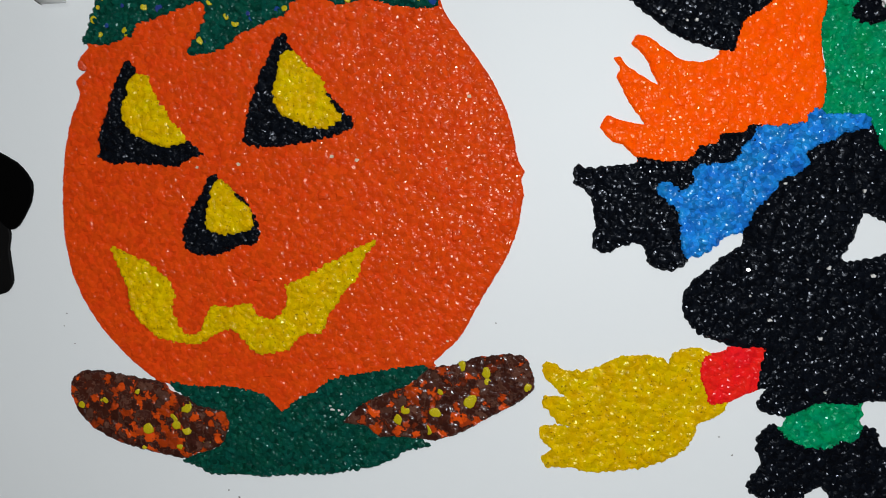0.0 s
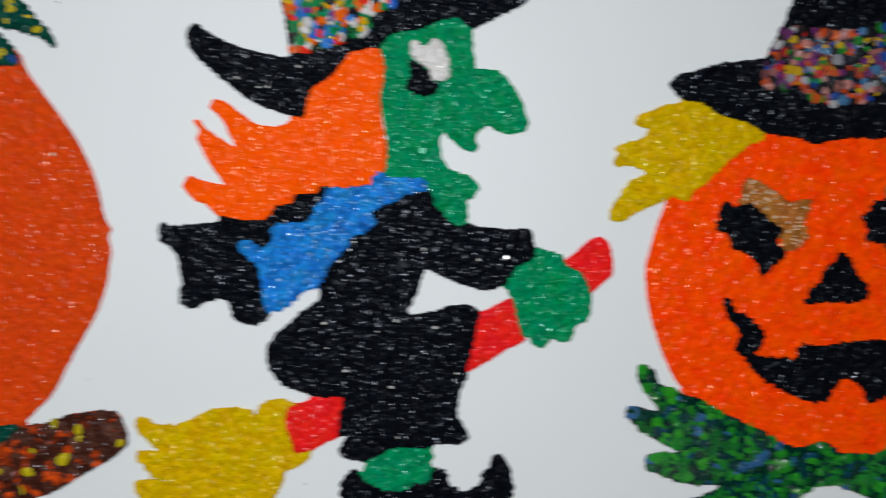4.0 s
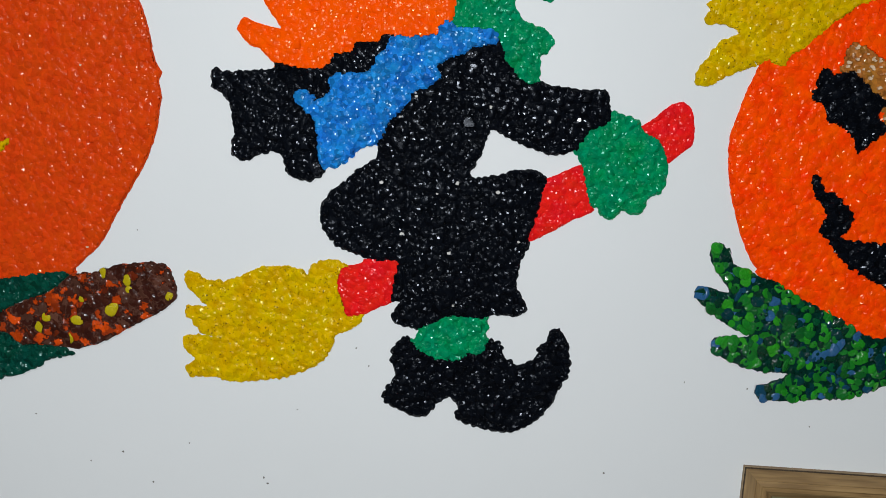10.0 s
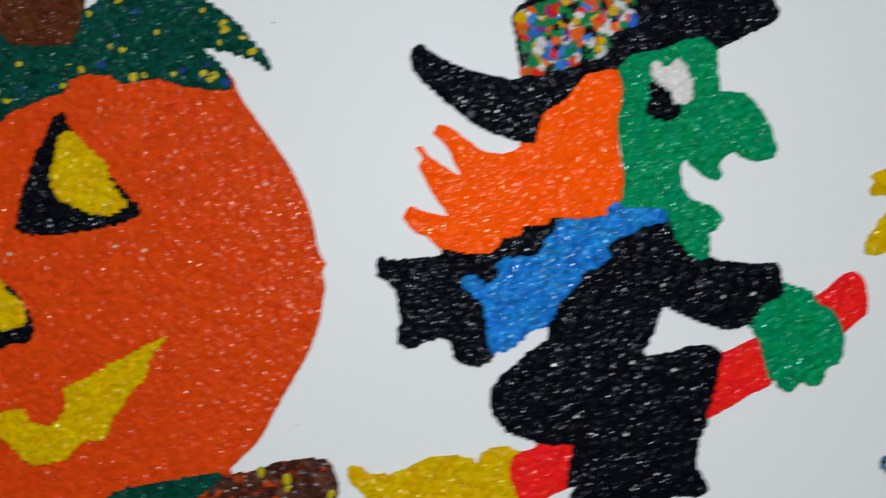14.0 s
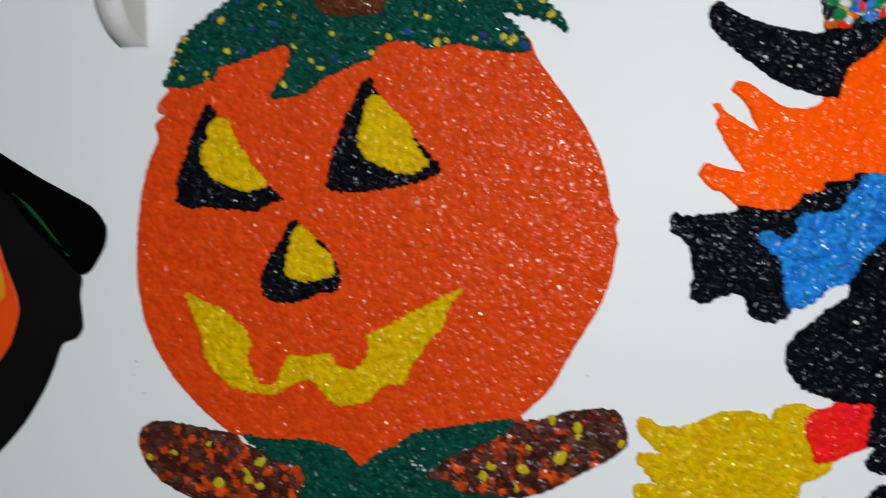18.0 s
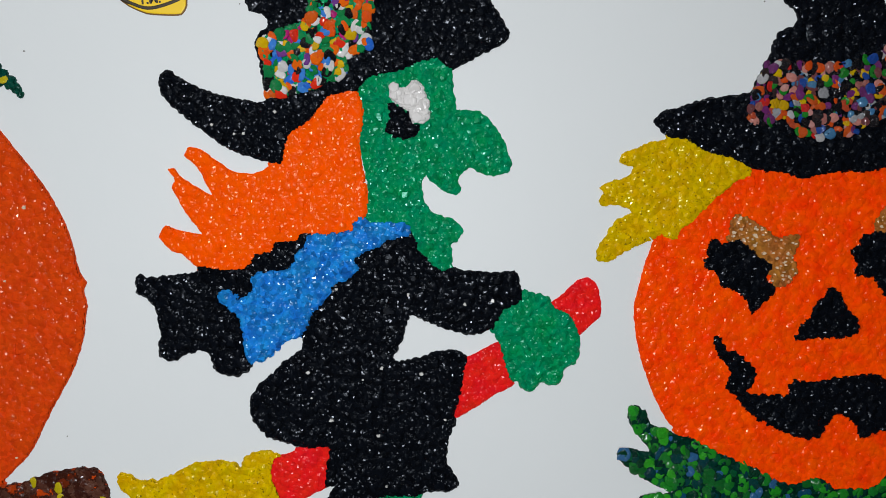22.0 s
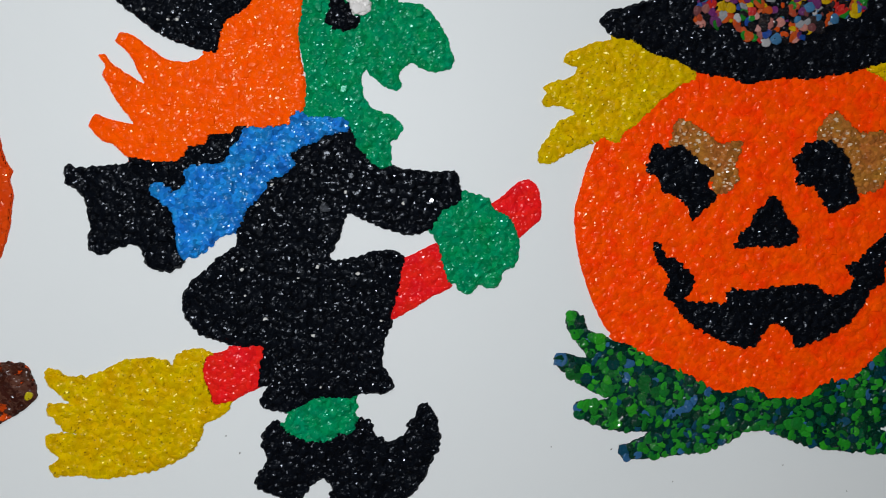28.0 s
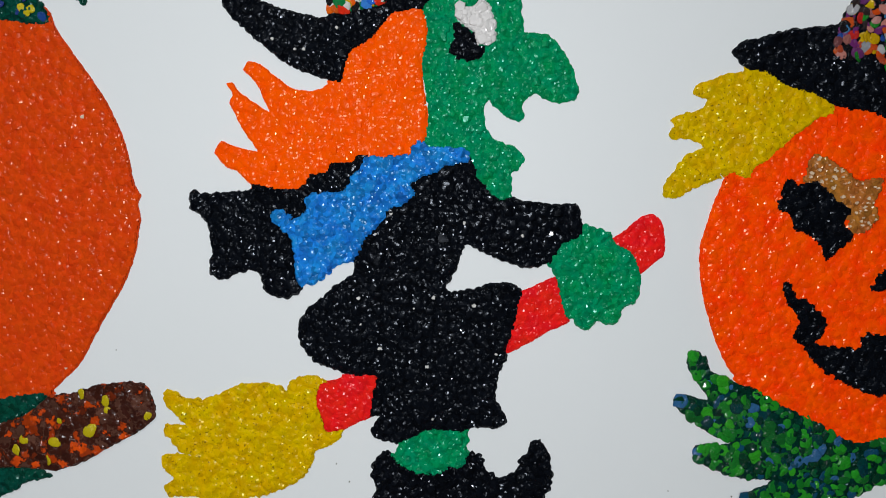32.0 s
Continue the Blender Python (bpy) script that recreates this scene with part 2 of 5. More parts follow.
PALE_FLAKE = painted("white_flake", (206, 206, 202), 0.15, 0.15, 300.0)
DOT_YELLOW = melted("yellow_dot_plastic", (186, 170, 20), 0.24, 0.2, 0.01)
WALL_PAINT = painted("white_wall_paint", (226, 231, 232), 0.55, 0.03, 3.0, 0.25, 55.0, 0.0008)
CEILING_PAINT = painted("ceiling_paint", (225, 225, 222), 0.8, 0.03, 2.0)
ROOM_PAINT = painted("beige_room_paint", (160, 150, 136), 0.8, 0.03, 2.0)
FLOOR_TILE = painted("brown_floor", (112, 100, 86), 0.5, 0.12, 3.0)
WOOD = wooden("brown_wood_moulding", (6.0, 60.0, 60.0))
WOOD_UP = wooden("brown_wood_upright", (60.0, 60.0, 6.0))
GROOVE_SHADE = painted("dark_groove_shade", (58, 44, 26), 0.6, 0.3, 60.0)
SMUDGE = painted("grey_dirt", (112, 110, 106), 0.8, 0.2, 200.0)
WHITE_METAL = painted("white_enamel", (226, 226, 226), 0.35, 0.02, 20.0)
SHADED_METAL = painted("cream_shaded_enamel", (212, 210, 202), 0.5, 0.03, 20.0)
STEEL = painted("steel_screw", (150, 142, 112), 0.3, 0.15, 150.0)
STEEL.node_tree.nodes["Principled BSDF"].inputs["Metallic"].default_value = 0.5
SHADOW_LINE = painted("dark_shadow_line", (84, 82, 78), 0.7, 0.2, 60.0)
PAPER = painted("grey_white_paper", (196, 196, 196), 0.7, 0.03, 8.0)
PRINT_BLACK = painted("printed_black", (3, 3, 3), 0.5, 0.2, 20.0)
PRINT_BLACK.node_tree.nodes["Principled BSDF"].inputs["Specular IOR Level"].default_value = 0.03
PRINT_HAIR = painted("printed_soft_black", (9, 9, 9), 0.6, 0.25, 25.0)
PRINT_HAIR.node_tree.nodes["Principled BSDF"].inputs["Specular IOR Level"].default_value = 0.1
PRINT_ORANGE = painted("printed_orange", (226, 72, 2), 0.4, 0.22, 14.0)
PRINT_YELLOW = painted("printed_yellow", (216, 146, 8), 0.4, 0.2, 18.0)
PRINT_GREEN = painted("printed_green", (12, 124, 58), 0.4, 0.25, 14.0)
PRINT_DARK_GREEN = painted("printed_dark_green", (8, 74, 34), 0.4, 0.6, 30.0)
CARD_YELLOW = painted("yellow_card", (252, 210, 6), 0.4, 0.1, 22.0)
CARD_BROWN = painted("brown_card_edge", (120, 84, 30), 0.6, 0.2, 40.0)
CARD_INK = painted("dark_ink", (52, 44, 28), 0.5, 0.1, 40.0)
PICTURE = painted("green_grey_print", (124, 122, 92), 0.45, 0.3, 14.0)
PRINT_PALE = painted("pale_olive_print", (140, 138, 108), 0.45, 0.15, 12.0)
PIN_RED = painted("red_pin_plastic", (176, 22, 16), 0.2, 0.05, 40.0)

# ---- mesh helpers ----
CENTRE = 1.45  # height of the outlines' origin above the floor
rng = np.random.default_rng(7)


def mesh_of(name, verts, faces, smooth=True, flags=None):
    me = bpy.data.meshes.new(name)
    me.from_pydata([tuple(v) for v in verts], [], [tuple(f) for f in faces])
    if smooth:
        me.polygons.foreach_set("use_smooth", np.ones(len(me.polygons), dtype=bool) if flags is None else flags)
    me.update()
    return me


def thing(name, x, z, label, category, group=""):
    ob = new(name)
    ob.empty_display_size = 0.05
    ob.location = (x / 1000, 0, CENTRE + z / 1000)
    return tagged(ob, label, category, group)


def attach(ob, parent):
    """Keep ob where it stands in the world, as a part of parent."""
    ob.parent = parent
    if parent.type == "EMPTY":
        ob.matrix_parent_inverse = Matrix.Translation(-parent.location)
    return ob


BACKING = {}


def backing_of(material):
    """The dull underside layer of the same plastic, between the granules."""
    if material.name not in BACKING:
        m = material.copy()
        m.name = material.name + "_backing"
        bsdf = m.node_tree.nodes["Principled BSDF"]
        for link in list(bsdf.inputs["Roughness"].links):
            m.node_tree.links.remove(link)
        bsdf.inputs["Roughness"].default_value = 0.75
        bsdf.inputs["Specular IOR Level"].default_value = 0.2
        BACKING[material.name] = m
    return BACKING[material.name]


def part(name, me, material, parent, label="", kind=""):
    ob = new(name, me)
    if not me.materials:
        me.materials.append(material)
    attach(ob, parent)
    return tagged(ob, label, "", "", kind)


def rounded(points, steps=4, uneven=0.0, scallop=0.0):
    """A closed smooth line through the corner points (in mm), a little uneven where granules make the edge;
    scallop: how far single granules bulge out of it."""
    p = np.array(points, float)
    a, b, c, d = np.roll(p, 1, 0), p, np.roll(p, -1, 0), np.roll(p, -2, 0)
    out = []
    for s in np.linspace(0, 1, steps, endpoint=False):
        out.append(0.5 * (2 * b + (c - a) * s + (2 * a - 5 * b + 4 * c - d) * s * s + (3 * b - a - 3 * c + d) * s ** 3) * 0.6 + 0.4 * (b + (c - b) * s))
    line = np.stack(out, 1).reshape(-1, 2)
    if uneven:
        fine = []
        for p0, p1 in zip(line, np.roll(line, -1, 0)):
            n = max(1, int(np.hypot(*(p1 - p0)) / 1.0))
            fine += [p0 + (p1 - p0) * k / n for k in range(n)]
        line = np.array(fine)
        way = np.roll(line, -1, 0) - np.roll(line, 1, 0)
        way /= np.hypot(*way.T)[:, None] + 1e-9
        lumps = rng.normal(0, 1, len(line))
        lumps = sum(np.roll(lumps, k) * w for k, w in ((-2, 0.5), (-1, 0.9), (0, 1.0), (1, 0.9), (2, 0.5))) / 1.77
        turn = np.abs(np.sum((np.roll(line, -3, 0) - line) * (line - np.roll(line, 3, 0)), 1)) / 9.0
        lumps = lumps * np.clip(turn, 0.15, 1.0)
        push = uneven * np.clip(lumps, -1.7, 1.4) + rng.normal(0, 0.34 * uneven, len(line))
        if scallop:
            i, area = 0, np.sum(line[:, 0] * np.roll(line[:, 1], -1) - np.roll(line[:, 0], -1) * line[:, 1])
            while i < len(line):
                n = min(int(rng.integers(5, 10)), len(line) - i)
                u = (np.arange(n) + 0.5) / n * 2 - 1
                push[i:i + n] += (np.sqrt(1 - u * u) - 0.72) * scallop * rng.uniform(0.3, 1.8) * (1 if area > 0 else -1)
                i += n
        line = line + np.stack([way[:, 1], -way[:, 0]], 1) * push[:, None]
    return line


def inside(q, line):
    """Which of the points q lie inside the closed line."""
    hit = np.zeros(len(q), bool)
    for (x0, y0), (x1, y1) in zip(line, np.roll(line, -1, 0)):
        if y0 == y1:
            continue
        cross = ((y0 > q[:, 1]) != (y1 > q[:, 1])) & (q[:, 0] < (x1 - x0) * (q[:, 1] - y0) / (y1 - y0) + x0)
        hit ^= cross
    return hit


def edge_distance(q, line):
    best = np.full(len(q), 1e9)
    for a, b in zip(line, np.roll(line, -1, 0)):
        ab = b - a
        s = np.clip(((q - a) @ ab) / max(ab @ ab, 1e-9), 0, 1)
        best = np.minimum(best, np.hypot(*(q - a - s[:, None] * ab).T))
    return best


def slab(line, height, back=0.8, melted=False):
    """Vertices and faces of a flat plate with a softened rim, lying on the wall. Heights in mm."""
    n = len(line)
    tangent = np.roll(line, -1, 0) - np.roll(line, 1, 0)
    area = np.sum(line[:, 0] * np.roll(line[:, 1], -1) - np.roll(line[:, 0], -1) * line[:, 1])
    normal = np.stack([tangent[:, 1], -tangent[:, 0]], 1) * (1 if area > 0 else -1)
    normal /= np.linalg.norm(normal, axis=1)[:, None] + 1e-9
    if melted:
        rings = [(line, -back), (line, height * 0.5), (line - normal * 0.6, height * 0.62), (line - normal * 2.0, height * 0.5)]
    else:
        rings = [(line, -back), (line, height * 0.55), (line - normal * 0.5, height * 0.85), (line - normal * 1.2, height)]
    verts = [(x / 1000, -h / 1000, CENTRE + z / 1000) for r, h in rings for x, z in r]
    faces = []
    for k in range(len(rings) - 1):
        for i in range(n):
            j = (i + 1) % n
            quad = (k * n + i, k * n + j, (k + 1) * n + j, (k + 1) * n + i)
            faces.append(quad if area > 0 else quad[::-1])
    if not melted:
        cap = tuple(range((len(rings) - 1) * n, len(rings) * n))
        faces.append(cap if area > 0 else cap[::-1])
        return np.array(verts), faces
    # the top of a plate under melted granules, in small squares
    lo, hi = line.min(0), line.max(0)
    xs, zs = np.arange(lo[0] - 2, hi[0] + 2, 1.7), np.arange(lo[1] - 2, hi[1] + 2, 1.7)
    full = filled(line, xs, zs)
    quad = full[:-1, :-1] & full[1:, :-1] & full[:-1, 1:] & full[1:, 1:]
    first = len(verts)
    gx, gz = np.meshgrid(xs, zs)
    verts += [(x / 1000, -height * 0.48 / 1000, CENTRE + z / 1000) for x, z in zip(gx.ravel(), gz.ravel())]
    for j, i in zip(*np.nonzero(quad)):
        p = first + j * len(xs) + i
        faces.append((p, p + 1, p + 1 + len(xs), p + len(xs)))
    used = sorted({i for f in faces for i in f})
    number = dict(zip(used, range(len(used))))
    return np.array([verts[i] for i in used]), [tuple(number[i] for i in f) for f in faces]


def discs():
    """Half-melted pellets, about 1 in radius: flat, rounded, a little out of true."""
    made = []
    for k in range(8):
        sides = 11
        wobble = [1 + 0.34 * noise.noise(Vector((1.3 * math.cos(6.283 * i / sides), 1.3 * math.sin(6.283 * i / sides), k * 3.7))) for i in range(sides)]
        verts = [(r * w * math.cos(6.283 * i / sides), -h, r * w * math.sin(6.283 * i / sides))
                 for r, h in ((0.85, -0.35), (1.0, 0.0), (0.95, 0.24), (0.7, 0.36)) for i, w in enumerate(wobble)]
        verts.append((0.08 * math.sin(k), -0.38, 0.08 * math.cos(k)))
        faces = []
        for ring in range(3):
            for i in range(sides):
                j = (i + 1) % sides
                p, q, t, u = ring * sides + i, ring * sides + j, (ring + 1) * sides + j, (ring + 1) * sides + i
                faces += [(p, q, t), (p, t, u)]
        faces += [(3 * sides + i, 3 * sides + (i + 1) % sides, 4 * sides) for i in range(sides)]
        made.append((np.array(verts), np.array(faces), True))
    return made


BLOBS = discs()


def spots(line, pitch, holes=(), inset=0.62, jitter=0.34):
    """Granule places: an uneven packing inside the line and outside the holes."""
    lo, hi = line.min(0), line.max(0)
    rows = []
    k = 0
    for z in np.arange(lo[1], hi[1] + pitch, pitch * 0.86):
        xs = np.arange(lo[0] + (k % 2) * pitch / 2, hi[0] + pitch, pitch)
        rows.append(np.stack([xs, np.full(len(xs), z)], 1))
        k += 1
    q = np.concatenate(rows)
    q = q + rng.uniform(-jitter, jitter, q.shape) * pitch
    q = q[inside(q, line)]
    q = q[edge_distance(q, line) > pitch * inset * 1.25]
    for h in holes:
        q = q[~inside(q, h) & (edge_distance(q, h) > pitch * 0.3)] if len(q) else q
    # a row of granules along the rim
    seg = np.roll(line, -1, 0) - line
    length = np.hypot(*seg.T)
    run = np.concatenate([[0], np.cumsum(length)])
    at = np.arange(0, run[-1], pitch * 0.8)
    i = np.clip(np.searchsorted(run, at, side="right") - 1, 0, len(line) - 1)
    rim = line[i] + seg[i] * ((at - run[i]) / np.maximum(length[i], 1e-6))[:, None]
    area = np.sum(line[:, 0] * np.roll(line[:, 1], -1) - np.roll(line[:, 0], -1) * line[:, 1])
    nrm = np.stack([-seg[i][:, 1], seg[i][:, 0]], 1) / np.maximum(length[i], 1e-6)[:, None] * (1 if area > 0 else -1)
    rim = rim + nrm * pitch * (inset + rng.uniform(-0.2, 0.16, (len(rim), 1)))
    for h in holes:
        rim = rim[~inside(rim, h)] if len(rim) else rim
    return np.concatenate([q, rim])


def turns(n, tilt):
    a = rng.uniform(0, 2 * math.pi, n)
    u, v = rng.normal(0, tilt, n), rng.normal(0, tilt, n)
    ca, sa, cu, su, cv, sv = np.cos(a), np.sin(a), np.cos(u), np.sin(u), np.cos(v), np.sin(v)
    zero, one = np.zeros(n), np.ones(n)
    spin = np.stack([np.stack([ca, zero, sa], 1), np.stack([zero, one, zero], 1), np.stack([-sa, zero, ca], 1)], 1)
    tip = np.stack([np.stack([one, zero, zero], 1), np.stack([zero, cu, -su], 1), np.stack([zero, su, cu], 1)], 1)
    yaw = np.stack([np.stack([cv, -sv, zero], 1), np.stack([sv, cv, zero], 1), np.stack([zero, zero, one], 1)], 1)
    return tip @ yaw @ spin


def granules(places, pitch, height, swell=0.62, tilt=0.22):
    """Vertices and triangles of pellets seated at that height (mm) above the wall."""
    n = len(places)
    which = rng.integers(0, len(BLOBS), n)
    size = pitch * swell * rng.uniform(0.75, 1.25, n)
    rot = turns(n, tilt)
    all_v, all_f, base = [], [], 0
    for k, (bv, bf, is_round) in enumerate(BLOBS):
        idx = np.nonzero(which == k)[0]
        if not len(idx):
            continue
        stretch = np.stack([rng.uniform(0.9, 1.2, len(idx)), np.full(len(idx), 0.5), rng.uniform(0.8, 1.05, len(idx))], 1)
        v = bv[None] * stretch[:, None] * size[idx][:, None, None]
        v = np.einsum("nij,nkj->nki", rot[idx], v)
        v[..., 0] += places[idx, 0][:, None]
        v[..., 1] += -(height + rng.uniform(-0.7, 0.5, len(idx)))[:, None]
        v[..., 2] += places[idx, 1][:, None]
        v /= 1000
        v[..., 2] += CENTRE
        f = bf[None] + (base + np.arange(len(idx)) * len(bv))[:, None, None]
        all_v.append(v.reshape(-1, 3))
        all_f.append(f.reshape(-1, 3))
        base += len(bv) * len(idx)
    return np.concatenate(all_v), np.concatenate(all_f)


def filled(line, xs, zs):
    """Which points of the grid lie inside the closed line, row by row."""
    out = np.zeros((len(zs), len(xs)), bool)
    a, b = line, np.roll(line, -1, 0)
    for k, z in enumerate(zs):
        cross = (a[:, 1] > z) != (b[:, 1] > z)
        if cross.any():
            p, q = a[cross], b[cross]
            at = np.sort(p[:, 0] + (z - p[:, 1]) / (q[:, 1] - p[:, 1]) * (q[:, 0] - p[:, 0]))
            out[k] = np.searchsorted(at, xs) % 2 == 1
    return out


def blurred(m, times):
    m = m.astype(float)
    for _ in range(times):
        m = (m + np.roll(m, 1, 0) + np.roll(m, -1, 0)) / 3
        m = (m + np.roll(m, 1, 1) + np.roll(m, -1, 1)) / 3
    return m


GRID = 1.3


def relief(line, holes, pitch, height, lump, tilt, uneven):
    """The lumpy skin of granules that have run together: a sheet of small facets, in mm."""
    lo, hi = line.min(0) - 6 * GRID, line.max(0) + 6 * GRID
    xs, zs = np.arange(lo[0], hi[0], GRID), np.arange(lo[1], hi[1], GRID)
    full = filled(line, xs, zs)
    keep = full.copy()
    for h in holes:
        hole = filled(h, xs, zs)
        keep &= blurred(hole, 1) < 0.85
    total = np.full(full.shape, math.exp(-40.0))
    reach = int(pitch * 1.5 / GRID) + 1
    rows = []
    for k, z in enumerate(np.arange(lo[1], hi[1], pitch * 0.86)):
        x = np.arange(lo[0] + (k % 2) * pitch / 2, hi[0], pitch)
        rows.append(np.stack([x, np.full(len(x), z)], 1))
    q = np.concatenate(rows)
    q = q + rng.uniform(-0.5, 0.5, q.shape) * pitch
    ix, iz = ((q[:, 0] - lo[0]) / GRID).astype(int), ((q[:, 1] - lo[1]) / GRID).astype(int)
    ok = (ix > reach) & (iz > reach) & (ix < len(xs) - reach - 1) & (iz < len(zs) - reach - 1)
    near = blurred(full, 3)
    for (x, z), i, j in zip(q[ok], ix[ok], iz[ok]):
        if near[j, i] < 0.02:
            continue
        dx = xs[None, i - reach:i + reach + 1] - x
        dz = zs[j - reach:j + reach + 1, None] - z
        sx, sz = rng.normal(0, tilt, 2)
        stretch = rng.uniform(0.65, 1.5)
        turn = rng.uniform(0, 3.14)
        c, s = math.cos(turn), math.sin(turn)
        u, v = (dx * c + dz * s) * stretch, (dz * c - dx * s) / stretch
        top = rng.normal(0, uneven) + sx * dx + sz * dz - lump * (u * u + v * v) / (0.25 * pitch * pitch)
        total[j - reach:j + reach + 1, i - reach:i + reach + 1] += np.exp(np.clip(top, -6, 3) / 0.07)
    rise = 0.07 * np.log(total)
    rise = np.where(rise < -0.8, -0.8 + (rise + 0.8) * 0.3, np.where(rise > 0.9, 0.9 + (rise - 0.9) * 0.4, rise))
    taper = np.clip((blurred(full, 2) - 0.5) / 0.42, 0, 1) ** 0.7
    depth = 0.5 * height + (0.5 * height + 0.55 + rise) * taper
    number = np.full(full.shape, -1)
    quad = keep[:-1, :-1] & keep[1:, :-1] & keep[:-1, 1:] & keep[1:, 1:]
    used = np.zeros(full.shape, bool)
    for j in (0, 1):
        for i in (0, 1):
            used[j:j + quad.shape[0], i:i + quad.shape[1]] |= quad
    number[used] = np.arange(used.sum())
    jz, jx = np.nonzero(used)
    sway = rng.uniform(-0.36, 0.36, (2, len(jx))) * GRID
    verts = np.stack([(xs[jx] + sway[0]) / 1000, -depth[used] / 1000, CENTRE + (zs[jz] + sway[1]) / 1000], 1)
    qz, qx = np.nonzero(quad)
    a, b, c, d = number[qz, qx], number[qz, qx + 1], number[qz + 1, qx + 1], number[qz + 1, qx]
    flip = rng.random(len(a)) < 0.5
    faces = np.concatenate([np.stack([a, b, np.where(flip, d, c)], 1), np.stack([np.where(flip, b, a), c, d], 1)])
    return verts, faces


LINES = {}
HEIGHT = [2.4]


def melted_part(name, key, material, parent, holes=(), label="", pitch=5.0, lump=0.8, tilt=0.37, uneven=0.36, thick=0.0):
    """One coloured area of a decoration: a plate, and the skin of melted granules that covers it."""
    line = LINES[key]
    HEIGHT[0] = 2.4 + (HEIGHT[0] - 2.4 + 0.05) % 0.4
    h = HEIGHT[0] + thick
    sv, sf = slab(line, h, melted=True)
    plate = part(name, mesh_of(name, sv, sf, False), backing_of(material), parent, label)
    gv, gf = relief(line, [LINES[k] for k in holes], pitch, h, lump, tilt, uneven)
    part("granulate", mesh_of("granulate", gv, gf.tolist(), False), material, plate, "", "stuff")
    return plate


PELLET_MESHES = {}


def pellet_mesh(material, k):
    if (material.name, k) not in PELLET_MESHES:
        bv, bf, is_round = BLOBS[k]
        me = mesh_of("pellet", bv * np.array([1.12, 0.44, 0.98]), bf.tolist())
        me.materials.append(material)
        PELLET_MESHES[(material.name, k)] = me
    return PELLET_MESHES[(material.name, k)]


def loose_pellets(name, places, pitch, height, material, parent, swell=0.6):
    """Granules that can be told apart: an object each, on shared meshes."""
    for i, (x, z) in enumerate(places):
        ob = new(name, pellet_mesh(material, i % len(BLOBS)))
        r = pitch * swell * rng.uniform(0.7, 1.35) / 1000
        turn = Euler((rng.normal(0, 0.16), rng.uniform(0, 6.28), rng.normal(0, 0.16)))
        ob.matrix_basis = Matrix.LocRotScale((x / 1000, -(height + rng.uniform(-0.9, 0.5)) / 1000, CENTRE + z / 1000), turn, (r, r, r))
        attach(ob, parent)


def mixed_part(name, key, pitch, base, pellets, parent, holes=(), label="", loose=300, joined=None, thick=0.0, share=1.0):
    """An area of pellets of many colours, sunk into a skin of melted ones."""
    plate = melted_part(name, key, base, parent, holes, label, 5.0, 1.2, 0.25, 0.4, thick)
    h = HEIGHT[0] + thick
    line = LINES[key]
    places = spots(line, pitch, [LINES[k] for k in holes], 0.66, 0.42)
    rng.shuffle(places)
    places = places[:int(len(places) * share)]
    single, rest = places[:loose], places[loose:]
    if len(single):
        loose_pellets("pellet", single, pitch, h + 0.5, pellets, plate, 0.7)
    if len(rest):
        gv, gf = granules(rest, pitch, h + 0.2)
        part("granulate", mesh_of("granulate", gv, gf.tolist()), joined or pellets, plate, "", "stuff")
    return plate


def scattered(key, count, holes=()):
    """Places spread at random inside an area."""
    line = LINES[key]
    q = rng.uniform(line.min(0), line.max(0), (count * 4, 2))
    q = q[inside(q, line) & (edge_distance(q, line) > 1.5)]
    for h in holes:
        q = q[~inside(q, LINES[h])]
    return q[:count]


def flakes(name, places, size, height, material, parent, label):
    """Small pale angular flakes pressed into the skin; on the eye patches, painted glints."""
    verts, faces = [], []
    for x, z in places:
        n = int(rng.integers(4, 6))
        r = size * rng.uniform(0.6, 1.2)
        sx, sz = rng.normal(0, 0.16, 2)
        first = len(verts)
        for h in (2.0, height + rng.uniform(-0.2, 0.2)):
            for a in np.sort(rng.uniform(0, 0.9, n) + np.arange(n)) * 6.28 / n:
                u, v = r * math.cos(a), r * math.sin(a) * 0.8
                verts.append(((x + u) / 1000, -(h + (sx * u + sz * v if h > 2 else 0)) / 1000, CENTRE + (z + v) / 1000))
        faces += [tuple(range(first + n, first + 2 * n))] + [(first + i, first + (i + 1) % n, first + n + (i + 1) % n, first + n + i) for i in range(n)]
    return part(name, mesh_of(name, verts, faces, False), material, parent, label, "stuff")


def box_mesh(name, x0, x1, y0, y1, z0, z1, bevel=0.0):
    bm = bmesh.new()
    bmesh.ops.create_cube(bm, size=1)
    for v in bm.verts:
        v.co = Vector(((x0 + x1) / 2 + v.co.x * (x1 - x0), (y0 + y1) / 2 + v.co.y * (y1 - y0), (z0 + z1) / 2 + v.co.z * (z1 - z0)))
    if bevel:
        bmesh.ops.bevel(bm, geom=list(bm.edges), offset=bevel, segments=2, affect="EDGES")
    me = bpy.data.meshes.new(name)
    bm.to_mesh(me)
    bm.free()
    return me


def structure(name, me, material, label):
    ob = new(name, me)
    me.materials.append(material)
    return tagged(ob, label, "", "", "structure")


